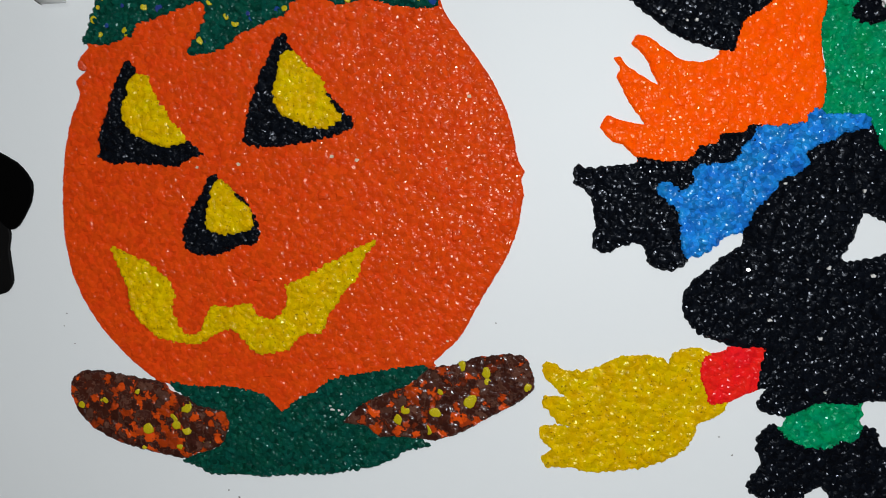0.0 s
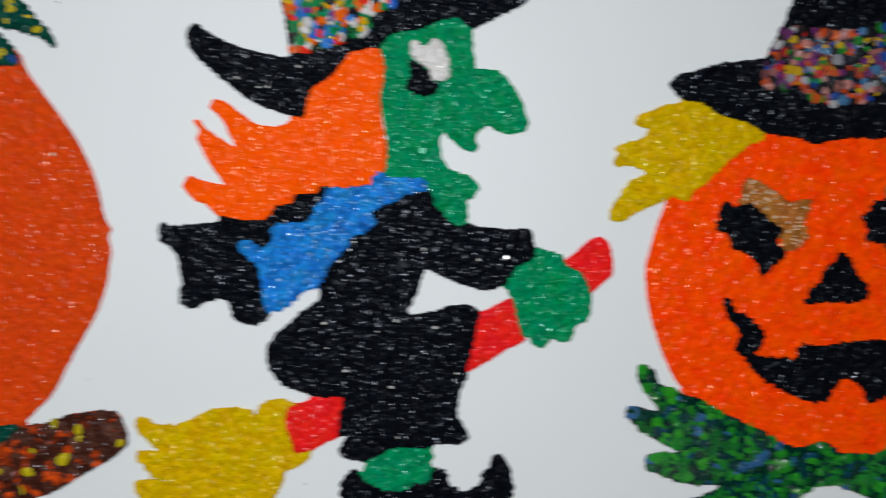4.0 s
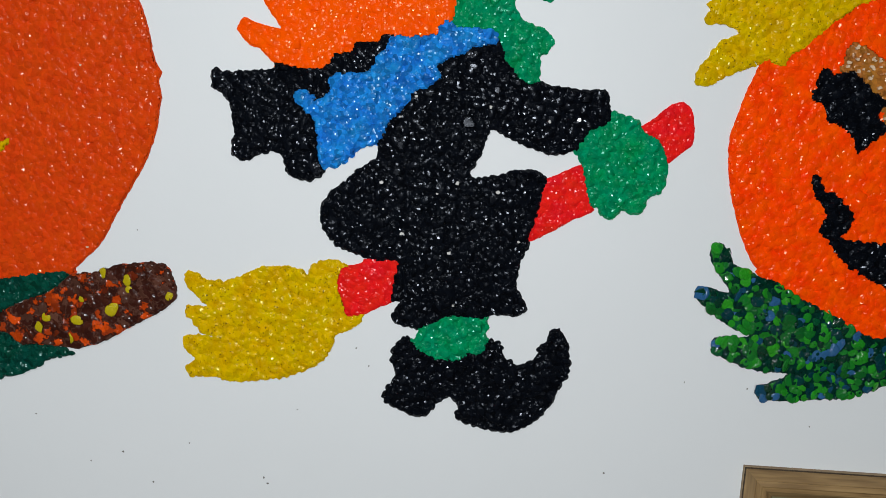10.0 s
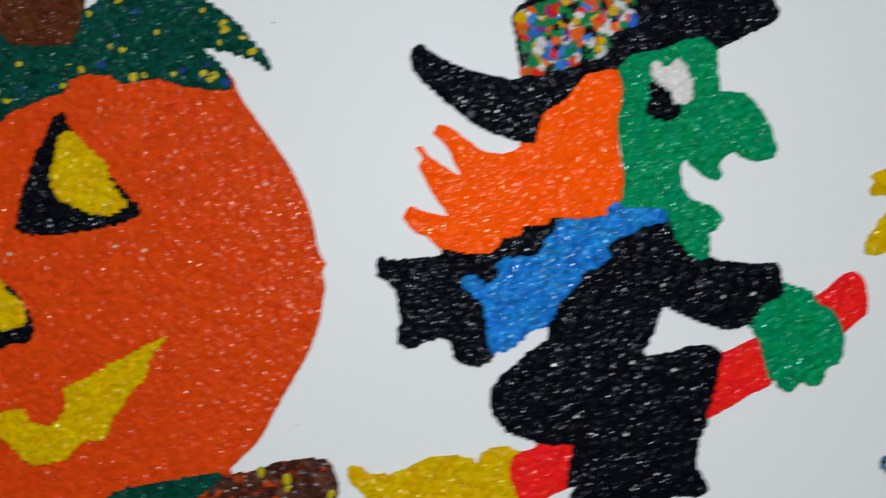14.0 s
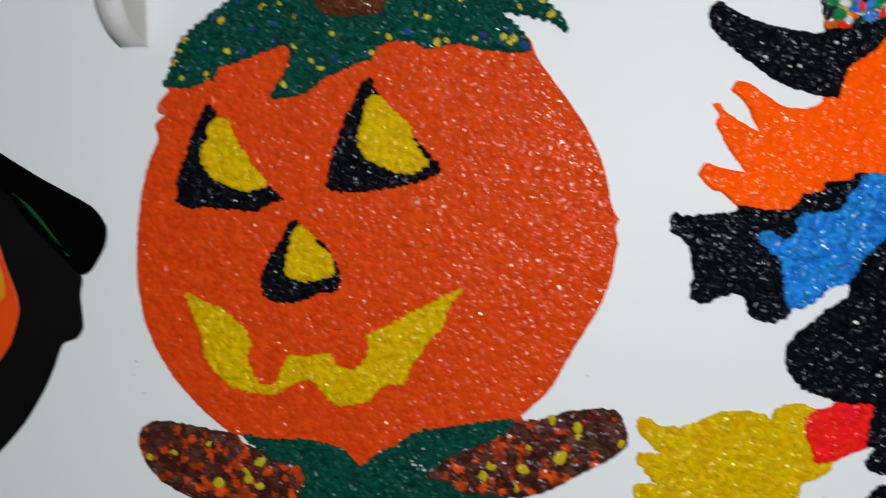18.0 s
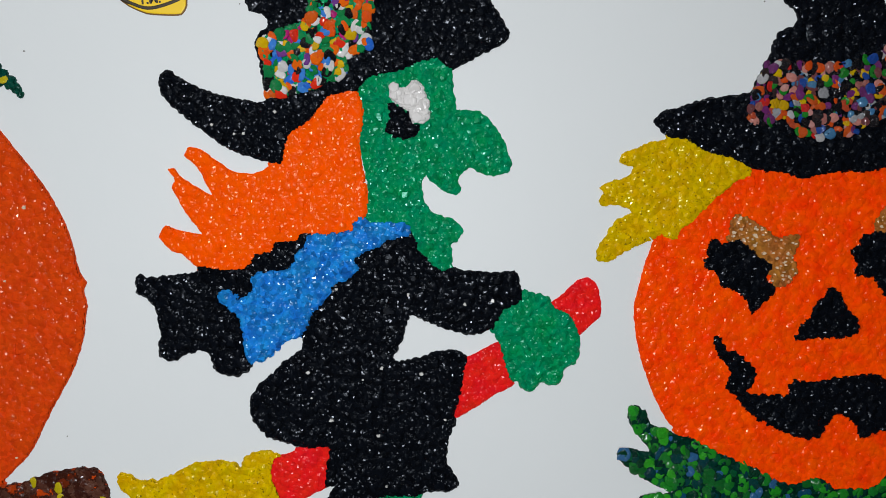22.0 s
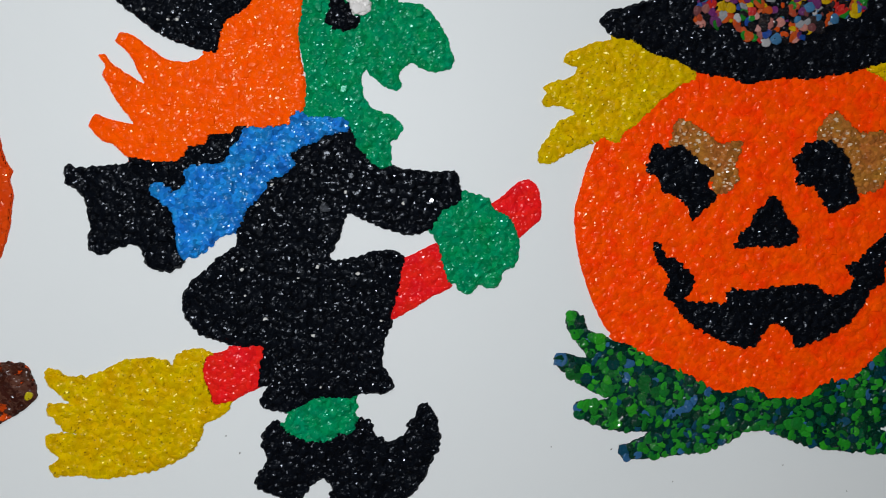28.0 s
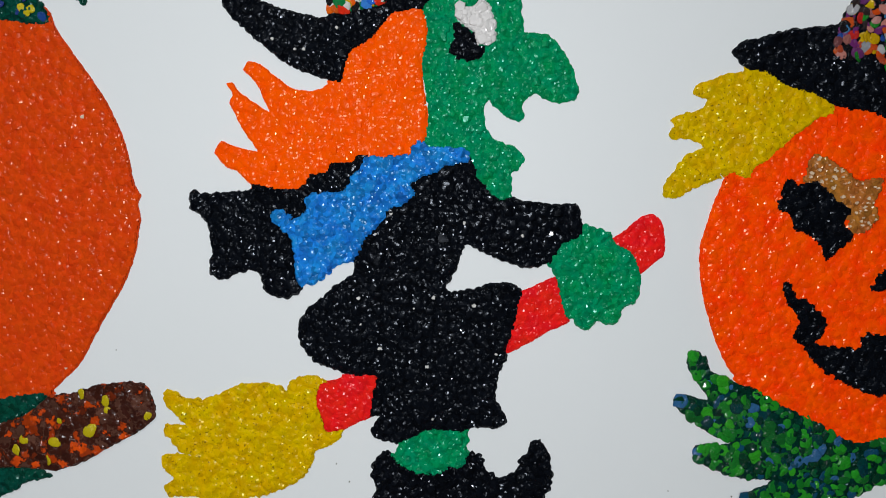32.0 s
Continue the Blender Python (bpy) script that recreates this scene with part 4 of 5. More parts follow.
OUTLINES["sc_mouth"] = [
    (305.3, -33.4), (312.3, -30.4), (319.4, -43.6), (330.7, -47.1), (337, -55.3), (347, -65.2), (344, -77.2), (338, -84.2),
    (356.3, -87.7), (375.5, -88), (378.6, -76.7), (402.1, -77.1), (430.6, -73.6), (457.1, -72.8), (477.4, -84), (492.9, -78.5),
    (496, -68.4), (487.9, -56.4), (500.2, -52.4), (514.3, -36.8), (527, -27.2), (532.8, -37.5), (526.1, -59.7), (526.8, -74.2),
    (515.5, -79.1), (507.6, -95.5), (497, -109.9), (481.7, -119.8), (465.2, -127), (444.5, -134.6), (440.8, -121.8), (431.9, -113.3),
    (421.7, -109.8), (412.9, -118.6), (406.9, -130.8), (391.9, -132.7), (371.7, -123.9), (354.4, -115.8), (339.2, -104.8), (327, -89.4),
    (318, -78.5), (321.9, -64.3), (311.4, -49.7),
]
OUTLINES["collar_a"] = [
    (226.3, -98.5), (233.7, -93.1), (241.3, -99), (247.7, -111.6), (263.6, -119.6), (283.7, -125.2), (300, -135), (316, -144),
    (338, -154), (357, -167), (379, -175), (402, -169), (413, -176), (414, -194), (412, -210), (401, -213),
    (386, -223), (360, -232), (334, -235), (306, -238), (281, -237), (278, -227), (290, -221), (307, -212),
    (291, -211), (269, -208), (245, -199), (234, -189), (238, -179.9), (259, -180), (271, -175), (252, -172),
    (239, -162.5), (218.1, -146.1), (217.1, -137), (227.9, -133.5), (239.2, -137.7), (246.9, -137.4), (237.1, -124.4), (228.1, -110.1),
]
OUTLINES["collar_b"] = [
    (411, -176), (422, -181), (454, -182), (472, -168), (499, -164), (517, -148), (530, -135), (554, -125),
    (578.2, -111.9), (598.8, -97.5), (611.3, -86.2), (624.7, -93.1), (622.7, -104.4), (610.7, -119.3), (604.9, -129.9), (623.9, -123.8),
    (637.6, -109.2), (650.1, -116.8), (646.8, -131.1), (629.8, -148.1), (616.5, -160.4), (597.5, -171.1), (571.2, -174.9), (597.8, -176),
    (615.3, -183.6), (610.2, -194.8), (590.7, -208.3), (564.2, -211.9), (528, -214), (546, -224), (558, -234), (548, -241),
    (521, -239), (485, -234), (456, -229), (432, -219), (411, -210), (410, -194),
]
OUTLINES["sc_hat"] = [
    (256.6, 169.4), (264.8, 176.7), (281.7, 180.7), (303.5, 186.5), (330.1, 189), (345.1, 191), (351, 202), (360, 218),
    (372, 244), (386, 249), (388, 260), (379, 267), (374, 275), (377, 299), (403, 314), (444, 314),
    (462, 286), (470, 258), (484, 225), (488, 212), (498, 219), (509, 234), (516, 248), (520, 263),
    (536, 268), (541, 247), (552.5, 226), (563.7, 201), (562.5, 175.9), (552.2, 158.2), (539.1, 141.4), (519.6, 129.2),
    (491.1, 120.7), (469.1, 117.3), (448.1, 114.1), (422.1, 115.5), (390.1, 110.3), (374.1, 116.3), (348, 120.4), (328, 131.5),
    (302, 139.2), (286.3, 150.6), (269.4, 153.8), (261.9, 162.2),
]
OUTLINES["sc_hat_tip"] = [
    (329, 290), (342, 283), (356, 280), (376, 284), (379, 293), (408, 303), (408, 323), (377, 329),
    (336, 316),
]
OUTLINES["sc_band"] = [
    (345, 186), (351, 201), (360, 218), (378, 218), (404, 214), (430, 215), (456, 221), (472, 228),
    (482, 220), (495, 211), (498, 194), (495, 173), (476, 167), (455, 158), (433, 148), (407, 145),
    (386, 151), (371, 165), (355, 160), (337, 168),
]
OUTLINES["card_hat"] = [
    (-1083, 349), (-971, 353), (-939, 274), (-914, 196), (-892, 130), (-882, 121), (-837, 94), (-783, 65),
    (-767, 44), (-770, 24), (-785, 1), (-797, -4), (-819, 16), (-857, 54), (-873, 77), (-906, 91),
    (-977, 95), (-1090, 86),
]
OUTLINES["card_hair"] = [
    (-907, 92), (-870, 80), (-851, 59), (-806, 18), (-796, -8), (-799, -25), (-797, -57), (-805, -69),
    (-821, -75), (-831, -98), (-845, -125), (-868, -158), (-895, -186), (-929, -215), (-932, -197), (-918, -160),
    (-907, -112), (-880, -76), (-868, -43), (-870, -23), (-881, 7), (-897, 60),
]
OUTLINES["card_face"] = [
    (-906, 91), (-897, 60), (-881, 7), (-870, -23), (-868, -43), (-880, -76), (-907, -112), (-928, -155),
    (-956, -192), (-1005, -225), (-1098, -236), (-1090, 89), (-977, 95),
]
OUTLINES["card_brow"] = [
    (-957, 87), (-930, 87), (-913, 72), (-901, 36), (-917, 54), (-937, 69), (-964, 75),
]
OUTLINES["card_eye"] = [
    (-979, -6), (-951, 24), (-938, 29), (-921, 18), (-901, 1), (-925, -8), (-938, -14), (-966, -18),
]
OUTLINES["card_iris"] = [
    (-948, 18), (-934, 18), (-918, 7), (-915, -5), (-932, -11), (-949, -13),
]
OUTLINES["card_cheek"] = [
    (-995, -103), (-960, -72), (-926, -62), (-907, -74), (-913, -94), (-941, -119), (-975, -138),
]
OUTLINES["card_stripe"] = [
    (-941, 227), (-931, 209), (-917, 173), (-903.5, 128), (-918, 127), (-932, 137), (-941, 179),
]
OUTLINES["card_gleam"] = [
    (-868, 80), (-860, 75), (-850, 68), (-835, 51), (-820, 31), (-808, 15), (-819, 24), (-832, 38),
    (-849, 58),
]
OUTLINES["card_lid"] = [
    (-964, 60), (-923, 63), (-904, 39), (-885, 1), (-883, -26), (-899, -36), (-918, -18), (-966, -21),
]
OUTLINES["shoe_a"] = [
    (-432, 344), (-420, 305), (-410, 297), (-392, 294), (-371, 296), (-355, 300), (-344, 312), (-338, 341),
]
OUTLINES["shoe_b"] = [
    (-244, 337), (-236, 310), (-224, 301), (-209, 289), (-194, 282), (-177, 280), (-164, 280), (-159, 287),
    (-159, 299), (-165, 334),
]
SMOOTH = ("pumpkin_body", "witch_hair", "scarecrow_face", "witch_hat_tip", "stick_low", "stick_mid", "stick_top")
INNER = ("sc_eye_a", "sc_eye_b", "patch_a", "patch_b", "sc_nose", "sc_mouth", "eye_black_a", "eye_black_b", "nose_black", "pumpkin_mouth", "scarf", "witch_eye_white", "witch_eye_black")

SCALLOP = {"pumpkin_leaf": 2.6, "bow_centre": 2.4, "bow_end_a": 0.5, "bow_end_b": 0.5, "eye_yellow_a": 3.0, "eye_yellow_b": 3.0, "nose_yellow": 3.0, "stocking": 2.6, "boots": 2.2, "skirt": 2.0, "witch_hat": 1.0, "straw_a": 0.6, "straw_b": 0.6, "witch_face": 0.7}


def meet(low, *others):
    """Let one area run a little under its neighbours where they touch."""
    line = LINES[low]
    way = np.roll(line, -1, 0) - np.roll(line, 1, 0)
    way /= np.hypot(*way.T)[:, None] + 1e-9
    area = np.sum(line[:, 0] * np.roll(line[:, 1], -1) - np.roll(line[:, 0], -1) * line[:, 1])
    out = np.stack([way[:, 1], -way[:, 0]], 1) * (1 if area > 0 else -1)
    near = np.zeros(len(line), bool)
    for other in others:
        near |= (edge_distance(line, LINES[other]) < 4.0) & inside(line + out * 5.0, LINES[other])
    LINES[low] = line + out * (near * 2.6)[:, None]


for area, corners in OUTLINES.items():
    printed = area.startswith(("card", "shoe"))
    LINES[area] = rounded(corners, 4, 0.0 if printed else 0.25 if area in SMOOTH else 0.5, SCALLOP.get(area, 0.0 if printed or area in SMOOTH else 3.2 if area in INNER else 1.5))

meet("witch_hair", "witch_face", "witch_hat", "cape", "scarf")
meet("witch_face", "witch_hat", "scarf", "jacket")
meet("pumpkin_body", "bow_centre", "pumpkin_leaf")
meet("scarecrow_face", "collar_a", "collar_b", "sc_hat", "straw_a", "straw_b")
meet("straw_a", "sc_hat", "scarecrow_face")
meet("straw_b", "sc_hat", "scarecrow_face")
meet("broom", "stick_low")
meet("stick_low", "skirt")
meet("stocking", "boots", "skirt")
meet("sc_hat_tip", "sc_hat")
meet("witch_hat_tip", "witch_hat")
meet("jacket", "skirt", "witch_hand", "scarf")
meet("scarf", "jacket", "cape", "witch_face", "witch_hair")
meet("cape", "scarf", "jacket")

# ---- rust-orange pumpkin with a bow ----
pumpkin = thing("pumpkin_decoration", -500, -230, "rust-orange melted plastic pumpkin with yellow grin and bow on the wall", "wall decoration", "melted plastic decorations")
rust_body = melted_part("body", "pumpkin_body", RUST, pumpkin, ("pumpkin_leaf", "eye_black_a", "eye_black_b", "nose_black", "pumpkin_mouth", "bow_centre"), "rust-orange granules", 4.8, 0.3, 0.17, 0.18)
leaf = melted_part("leaf", "pumpkin_leaf", PINE, pumpkin, ("pumpkin_stem",), "dark green leaf cap with yellow and blue dots", thick=1.0)
stem = melted_part("stem", "pumpkin_stem", BROWN, pumpkin, (), "dark brown stem", thick=1.4)
for key in "ab":
    melted_part("eye", "eye_black_" + key, BLACK, pumpkin, ("eye_yellow_" + key,), "black triangular eye", 5.8, 0.85, 0.36, 0.42, thick=0.9)
    melted_part("pupil", "eye_yellow_" + key, YELLOW, pumpkin, (), "yellow pupil", 6.6, 0.75, 0.22, 0.28, thick=1.5)
melted_part("nose", "nose_black", BLACK, pumpkin, ("nose_yellow",), "black triangular nose", 5.8, 0.85, 0.36, 0.42, thick=0.9)
melted_part("nose_light", "nose_yellow", YELLOW, pumpkin, (), "yellow fill of the nose", 6.6, 0.75, 0.22, 0.28, thick=1.5)
melted_part("mouth", "pumpkin_mouth", YELLOW, pumpkin, (), "yellow jagged grin", 6.6, 0.75, 0.22, 0.28, thick=1.0)
bow = melted_part("bow_centre", "bow_centre", PINE, pumpkin, (), "dark green middle of the bow", thick=1.2)
BOW_PELLETS = {
    "a": [(-727, -187), (-704, -184), (-700, -182), (-663, -172), (-611, -187), (-601, -187), (-626, -200), (-623, -206), (-612, -211), (-654, -211), (-659, -230), (-620, -229), (-590, -225), (-694, -222)],
    "b": [(-403, -165), (-392, -163), (-427, -179), (-384, -184), (-354, -186), (-362, -204), (-349, -166), (-392, -194), (-318, -172), (-321, -176), (-304, -146), (-303, -155), (-265, -160), (-280, -178), (-318, -198), (-327, -140)],
}
for key in "ab":
    end = melted_part("bow_end", "bow_end_" + key, EARTHY, pumpkin, (), "brown bow end with orange patches and yellow pellets", 6.5, 0.5, 0.16, 0.2, 1.6)
    loose_pellets("pellet", [p for p in BOW_PELLETS[key] if edge_distance(np.array([p], float), LINES["bow_end_" + key])[0] > 3.2], 7.0, 4.9, DOT_YELLOW, end, 0.6)
loose_pellets("pellet", [(-701, 159), (-704, 141)], 7.0, 2.4, mixed("rust_pellets", [(212, 66, 14), (200, 62, 14)], "object", 0.3), rust_body, 0.7)
loose_pellets("pellet", [(-508, 294), (-506, 300), (-504, 306)], 7.0, 5.6, PINE_SPOT, stem, 0.55)
loose_pellets("pellet", [(-511, 288)], 7.0, 5.6, PINE_SPOT, stem, 0.4)
flakes("flake", [(-489.4, -174), (-471.2, -168.6), (-459, -182.2), (-456.9, -186), (-450.2, -186.2), (-447.3, -190.4), (-447.8, -170.1)], 2.0, 5.3, PALE_FLAKE, bow, "white flakes")
flakes("flake", [(-341, -116), (-586, 55), (-543, 57), (-424, 58), (-338, 48), (-315, 114), (-449, 62)], 2.2, 3.9, FLAKE_AND_GLINT, rust_body, "pale flakes")
DOTS = spots(LINES["pumpkin_leaf"], 26.0, [LINES["pumpkin_stem"]], 0.3, 0.45)
DOTS = DOTS[edge_distance(DOTS, LINES["pumpkin_leaf"]) > 4.0]
rng.shuffle(DOTS)
loose_pellets("dot", DOTS[:38], 7.0, 4.5, DOT_YELLOW, leaf, 0.44)
loose_pellets("dot", DOTS[38:62], 7.0, 4.3, mixed("blue_dot", [(40, 60, 130), (30, 70, 140)], "object"), leaf, 0.42)

# ---- witch on a broom ----
witch = thing("witch_decoration", -20, -280, "black melted plastic witch with orange hair riding a broom", "wall decoration", "melted plastic decorations")
melted_part("broom_head", "broom", YELLOW, witch, ("stick_low",), "yellow broom bristles", 6.6, 0.75, 0.22, 0.28)
melted_part("broom_stick", "stick_low", RED, witch, ("skirt",), "red broom stick", 4.6, 0.45, 0.22, 0.24)
melted_part("broom_stick", "stick_mid", RED, witch, ("skirt", "witch_hand"), "red broom stick", 4.6, 0.45, 0.22, 0.24)
melted_part("broom_stick", "stick_top", RED, witch, ("witch_hand",), "red broom stick", 4.6, 0.45, 0.22, 0.24)
skirt = melted_part("skirt", "skirt", BLACK, witch, (), "black skirt", 5.8, 0.85, 0.36, 0.42, thick=0.3)
jacket = melted_part("jacket", "jacket", BLACK, witch, ("scarf", "skirt"), "black jacket and sleeve", 5.8, 0.85, 0.36, 0.42, thick=0.3)
melted_part("cape", "cape", BLACK, witch, ("scarf",), "black flying cape", 5.8, 0.85, 0.36, 0.42, thick=0.3)
melted_part("scarf", "scarf", BLUE, witch, (), "blue scarf", thick=0.6)
melted_part("hair", "witch_hair", FLAME, witch, ("cape", "scarf", "witch_hat"), "bright orange hair", 4.8, 0.3, 0.17, 0.18, thick=-0.3)
melted_part("face", "witch_face", GREEN, witch, ("witch_hair", "witch_hat", "scarf", "jacket", "witch_eye_white", "witch_eye_black"), "green face with hooked nose", thick=-0.6)
eye = melted_part("eye", "witch_eye_white", WHITE, witch, (), "white of the eye", thick=1.2)
loose_pellets("pellet", spots(LINES["witch_eye_white"], 8.0, (), 0.9, 0.3), 8.0, 4.3, WHITE, eye, 0.52)
melted_part("pupil", "witch_eye_black", BLACK, witch, (), "black pupil", 5.8, 0.85, 0.36, 0.42, thick=1.0)
witch_hat = melted_part("hat", "witch_hat", BLACK, witch, ("witch_band",), "black pointed hat", 5.8, 0.85, 0.36, 0.42, thick=0.3)
melted_part("hat_tip", "witch_hat_tip", BLACK, witch, ("witch_hat",), "black bent tip of the hat", 5.8, 0.85, 0.36, 0.42)
mixed_part("hat_band", "witch_band", 6.4, GREEN, CONFETTI, witch, (), "hat band of many-coloured granules", 300, thick=0.9)
melted_part("hand", "witch_hand", GREEN, witch, ("jacket",), "green hand", thick=0.8)
melted_part("stocking", "stocking", GREEN, witch, ("skirt", "boots"), "green stocking", thick=0.5)
melted_part("boot", "boots", BLACK, witch, (), "black boots with a curled toe", 5.8, 0.85, 0.36, 0.42)

flakes("flake", [(-6, -110), (56, -98), (-49, -94), (-1, -159), (-18, -57), (36, -54), (-66, -72), (0, -47)], 2.0, 5.2, PALE_FLAKE, skirt, "pale flakes")
flakes("flake", [(104, 11), (79, 9), (-38, 28), (-68, -48), (27, 20), (-52, 10)], 2.2, 5.2, PALE_FLAKE, jacket, "pale flakes")
flakes("flake", [(-85, 190), (-122, 172), (-114, 172), (-142, 181)], 1.8, 5.2, PALE_FLAKE, witch_hat, "pale flakes")

# ---- scarecrow pumpkin ----
scarecrow = thing("scarecrow_decoration", 420, -238, "bright orange melted plastic scarecrow pumpkin with black hat and green ruff", "wall decoration", "melted plastic decorations")
melted_part("face", "scarecrow_face", ORANGE, scarecrow, ("straw_a", "straw_b", "sc_hat", "collar_a", "collar_b", "sc_eye_a", "sc_eye_b", "patch_a", "patch_b", "sc_nose", "sc_mouth"), "bright orange round face", 4.8, 0.34, 0.2, 0.2)
for key in "ab":
    melted_part("straw_hair", "straw_" + key, YELLOW, scarecrow, ("sc_hat",), "yellow straw hair", 6.6, 0.75, 0.22, 0.28, thick=0.5)
    patch = melted_part("eye_patch", "patch_" + key, TAN, scarecrow, ("sc_eye_" + key,), "tan glittering eye patch", 5.0, 1.2, 0.35, 0.35, thick=0.7)
    # pale flakes scattered over the patch stand in for its glints
    flakes("painted_glint", scattered("patch_" + key, 42 if key == "a" else 26, ("sc_eye_" + key,)), 1.8, 4.7, FLAKE_AND_GLINT, patch, "pale flakes painted as glints")
    melted_part("eye", "sc_eye_" + key, BLACK, scarecrow, (), "black eye", 5.8, 0.85, 0.36, 0.42, thick=1.1)
    mixed_part("ruff", "collar_" + key, 6.6, TEAL, LEAFY_LOOSE, scarecrow, (), "ruff of green and blue granules", 190, LEAFY, 0.6, 0.78)
melted_part("nose", "sc_nose", BLACK, scarecrow, (), "black triangular nose", 5.8, 0.85, 0.36, 0.42, thick=1.0)
melted_part("mouth", "sc_mouth", BLACK, scarecrow, (), "black toothed grin", 5.8, 0.85, 0.36, 0.42, thick=1.0)
melted_part("hat", "sc_hat", BLACK, scarecrow, ("sc_band",), "black hat with turned-up brim", 5.8, 0.85, 0.36, 0.42, thick=0.8)
melted_part("hat_tip", "sc_hat_tip", BLACK, scarecrow, ("sc_hat",), "black bent tip of the hat", 5.8, 0.85, 0.36, 0.42)
mixed_part("hat_band", "sc_band", 5.9, BLACK, PASTEL, scarecrow, (), "hat band of many-coloured granules", 300, None, 1.4, 0.85)

# ---- printed card witch ----


def flat_part(name, key, height, material, parent, label="", from_height=None):
    sv, sf = slab(LINES[key], height, 0.8 if from_height is None else -from_height)
    return part(name, mesh_of(name, sv, sf, False), material, parent, label)


card = thing("card_witch", -950, -230, "printed card cutout with black hat, black hair, orange face", "wall decoration")
flat_part("face", "card_face", 2.0, PRINT_ORANGE, card, "orange printed face")
flat_part("hair", "card_hair", 2.6, PRINT_HAIR, card, "black printed hair")
flat_part("hat", "card_hat", 3.2, PRINT_BLACK, card, "black printed hat")
flat_part("cheek", "card_cheek", 2.3, PRINT_YELLOW, card, "yellow highlight", 1.9)
flat_part("brow", "card_brow", 2.4, PRINT_BLACK, card, "black eyebrow", 1.9)
flat_part("eye", "card_eye", 2.4, PRINT_BLACK, card, "black eye outline", 1.9)
flat_part("iris", "card_iris", 2.8, PRINT_GREEN, card, "green eye", 2.3)
flat_part("hat_stripe", "card_stripe", 3.6, PRINT_DARK_GREEN, card, "dark green gleam on the hat", 3.1)
flat_part("brim_gleam", "card_gleam", 3.6, PRINT_DARK_GREEN, card, "thin dark green line along the brim", 3.1)
flat_part("eyelid", "card_lid", 2.2, PRINT_YELLOW, card, "yellow highlight round the eye", 1.9)


# ---- yellow card shoes ----


def ribbon(points, width, height):
    """A narrow printed stroke along a smooth line, as a thin strip. In mm."""
    p = np.array(points, float)
    fine = []
    for i in range(len(p) - 1):
        a, b, c, d = p[max(i - 1, 0)], p[i], p[i + 1], p[min(i + 2, len(p) - 1)]
        for s in np.linspace(0, 1, 6, endpoint=False):
            fine.append(0.5 * (2 * b + (c - a) * s + (2 * a - 5 * b + 4 * c - d) * s * s + (3 * b - a - 3 * c + d) * s ** 3))
    fine = np.array(fine + [p[-1]])
    tangent = np.gradient(fine, axis=0)
    side = np.stack([-tangent[:, 1], tangent[:, 0]], 1) / (np.hypot(*tangent.T)[:, None] + 1e-9) * width / 2
    return slab(np.concatenate([fine + side, (fine - side)[::-1]]), height, -1.4)


def stroke(parent, points, width):
    sv, sf = ribbon(points, width, 1.9)
    return part("sole_line", mesh_of("sole_line", sv, sf, False), CARD_INK, parent, "dark printed line")


def shoe_edge(key, parent):
    """The brown rim of a printed shoe, a little wider than its yellow field."""
    line = LINES[key]
    way = np.roll(line, -1, 0) - np.roll(line, 1, 0)
    way /= np.hypot(*way.T)[:, None] + 1e-9
    area = np.sum(line[:, 0] * np.roll(line[:, 1], -1) - np.roll(line[:, 0], -1) * line[:, 1])
    sv, sf = slab(line + np.stack([way[:, 1], -way[:, 0]], 1) * (1.0 if area > 0 else -1.0), 1.0)
    return part("edge", mesh_of("edge", sv, sf, False), CARD_BROWN, parent, "brown printed rim")


SHOE_LABEL = "yellow printed card shoe with dark sole line on the wall"
shoe = thing("card_shoe", -385, 295, SHOE_LABEL, "wall decoration", "card shoes")
shoe_edge("shoe_a", shoe)
flat_part("upper", "shoe_a", 1.5, CARD_YELLOW, shoe)
stroke(shoe, [(-420, 303), (-404, 299), (-383, 303), (-372, 310), (-368, 323)], 4.2)
stroke(shoe, [(-375, 299), (-373, 308), (-367, 314), (-361, 301)], 6.4)
shoe = thing("card_shoe", -205, 280, SHOE_LABEL, "wall decoration", "card shoes")
shoe_edge("shoe_b", shoe)
flat_part("upper", "shoe_b", 1.5, CARD_YELLOW, shoe)
stroke(shoe, [(-234, 308), (-220, 298), (-203, 289), (-190, 286), (-172, 290), (-160, 295)], 3.8)
letters = bpy.data.curves.new("lettering", "FONT")
letters.body, letters.size, letters.extrude, letters.offset = "T.M.", 0.0108, 0.0002, 0.0003
holder = new("lettering", letters)
letter_mesh = bpy.data.meshes.new_from_object(holder)
bpy.data.objects.remove(holder)
lettering = part("lettering", letter_mesh, CARD_INK, shoe, "small dark letters T.M.")
lettering.matrix_basis = pose(-0.2, -0.0018, CENTRE + 0.2895, 90, -3, 0)

# ---- wooden picture frame on a red pin ----
TOP_LEFT, TOP_RIGHT, DROP = (274, -302), (708, -311), 330.0
FRAME_WIDTH = math.hypot(TOP_RIGHT[0] - TOP_LEFT[0], TOP_RIGHT[1] - TOP_LEFT[1])
FRAME_TILT = math.atan2(TOP_RIGHT[1] - TOP_LEFT[1], TOP_RIGHT[0] - TOP_LEFT[0])
MOULDING = [(0, 0), (0, 5), (0.8, 6.5), (6.5, 17), (7.2, 17), (7.8, 16.0), (11.8, 18), (12.6, 15.8), (13.4, 17.2), (15.8, 17.2), (16.6, 15.0), (17.8, 15.0), (26, 8), (27, 6), (27, 0)]
GROOVES = (1, 4, 6, 9, 12)


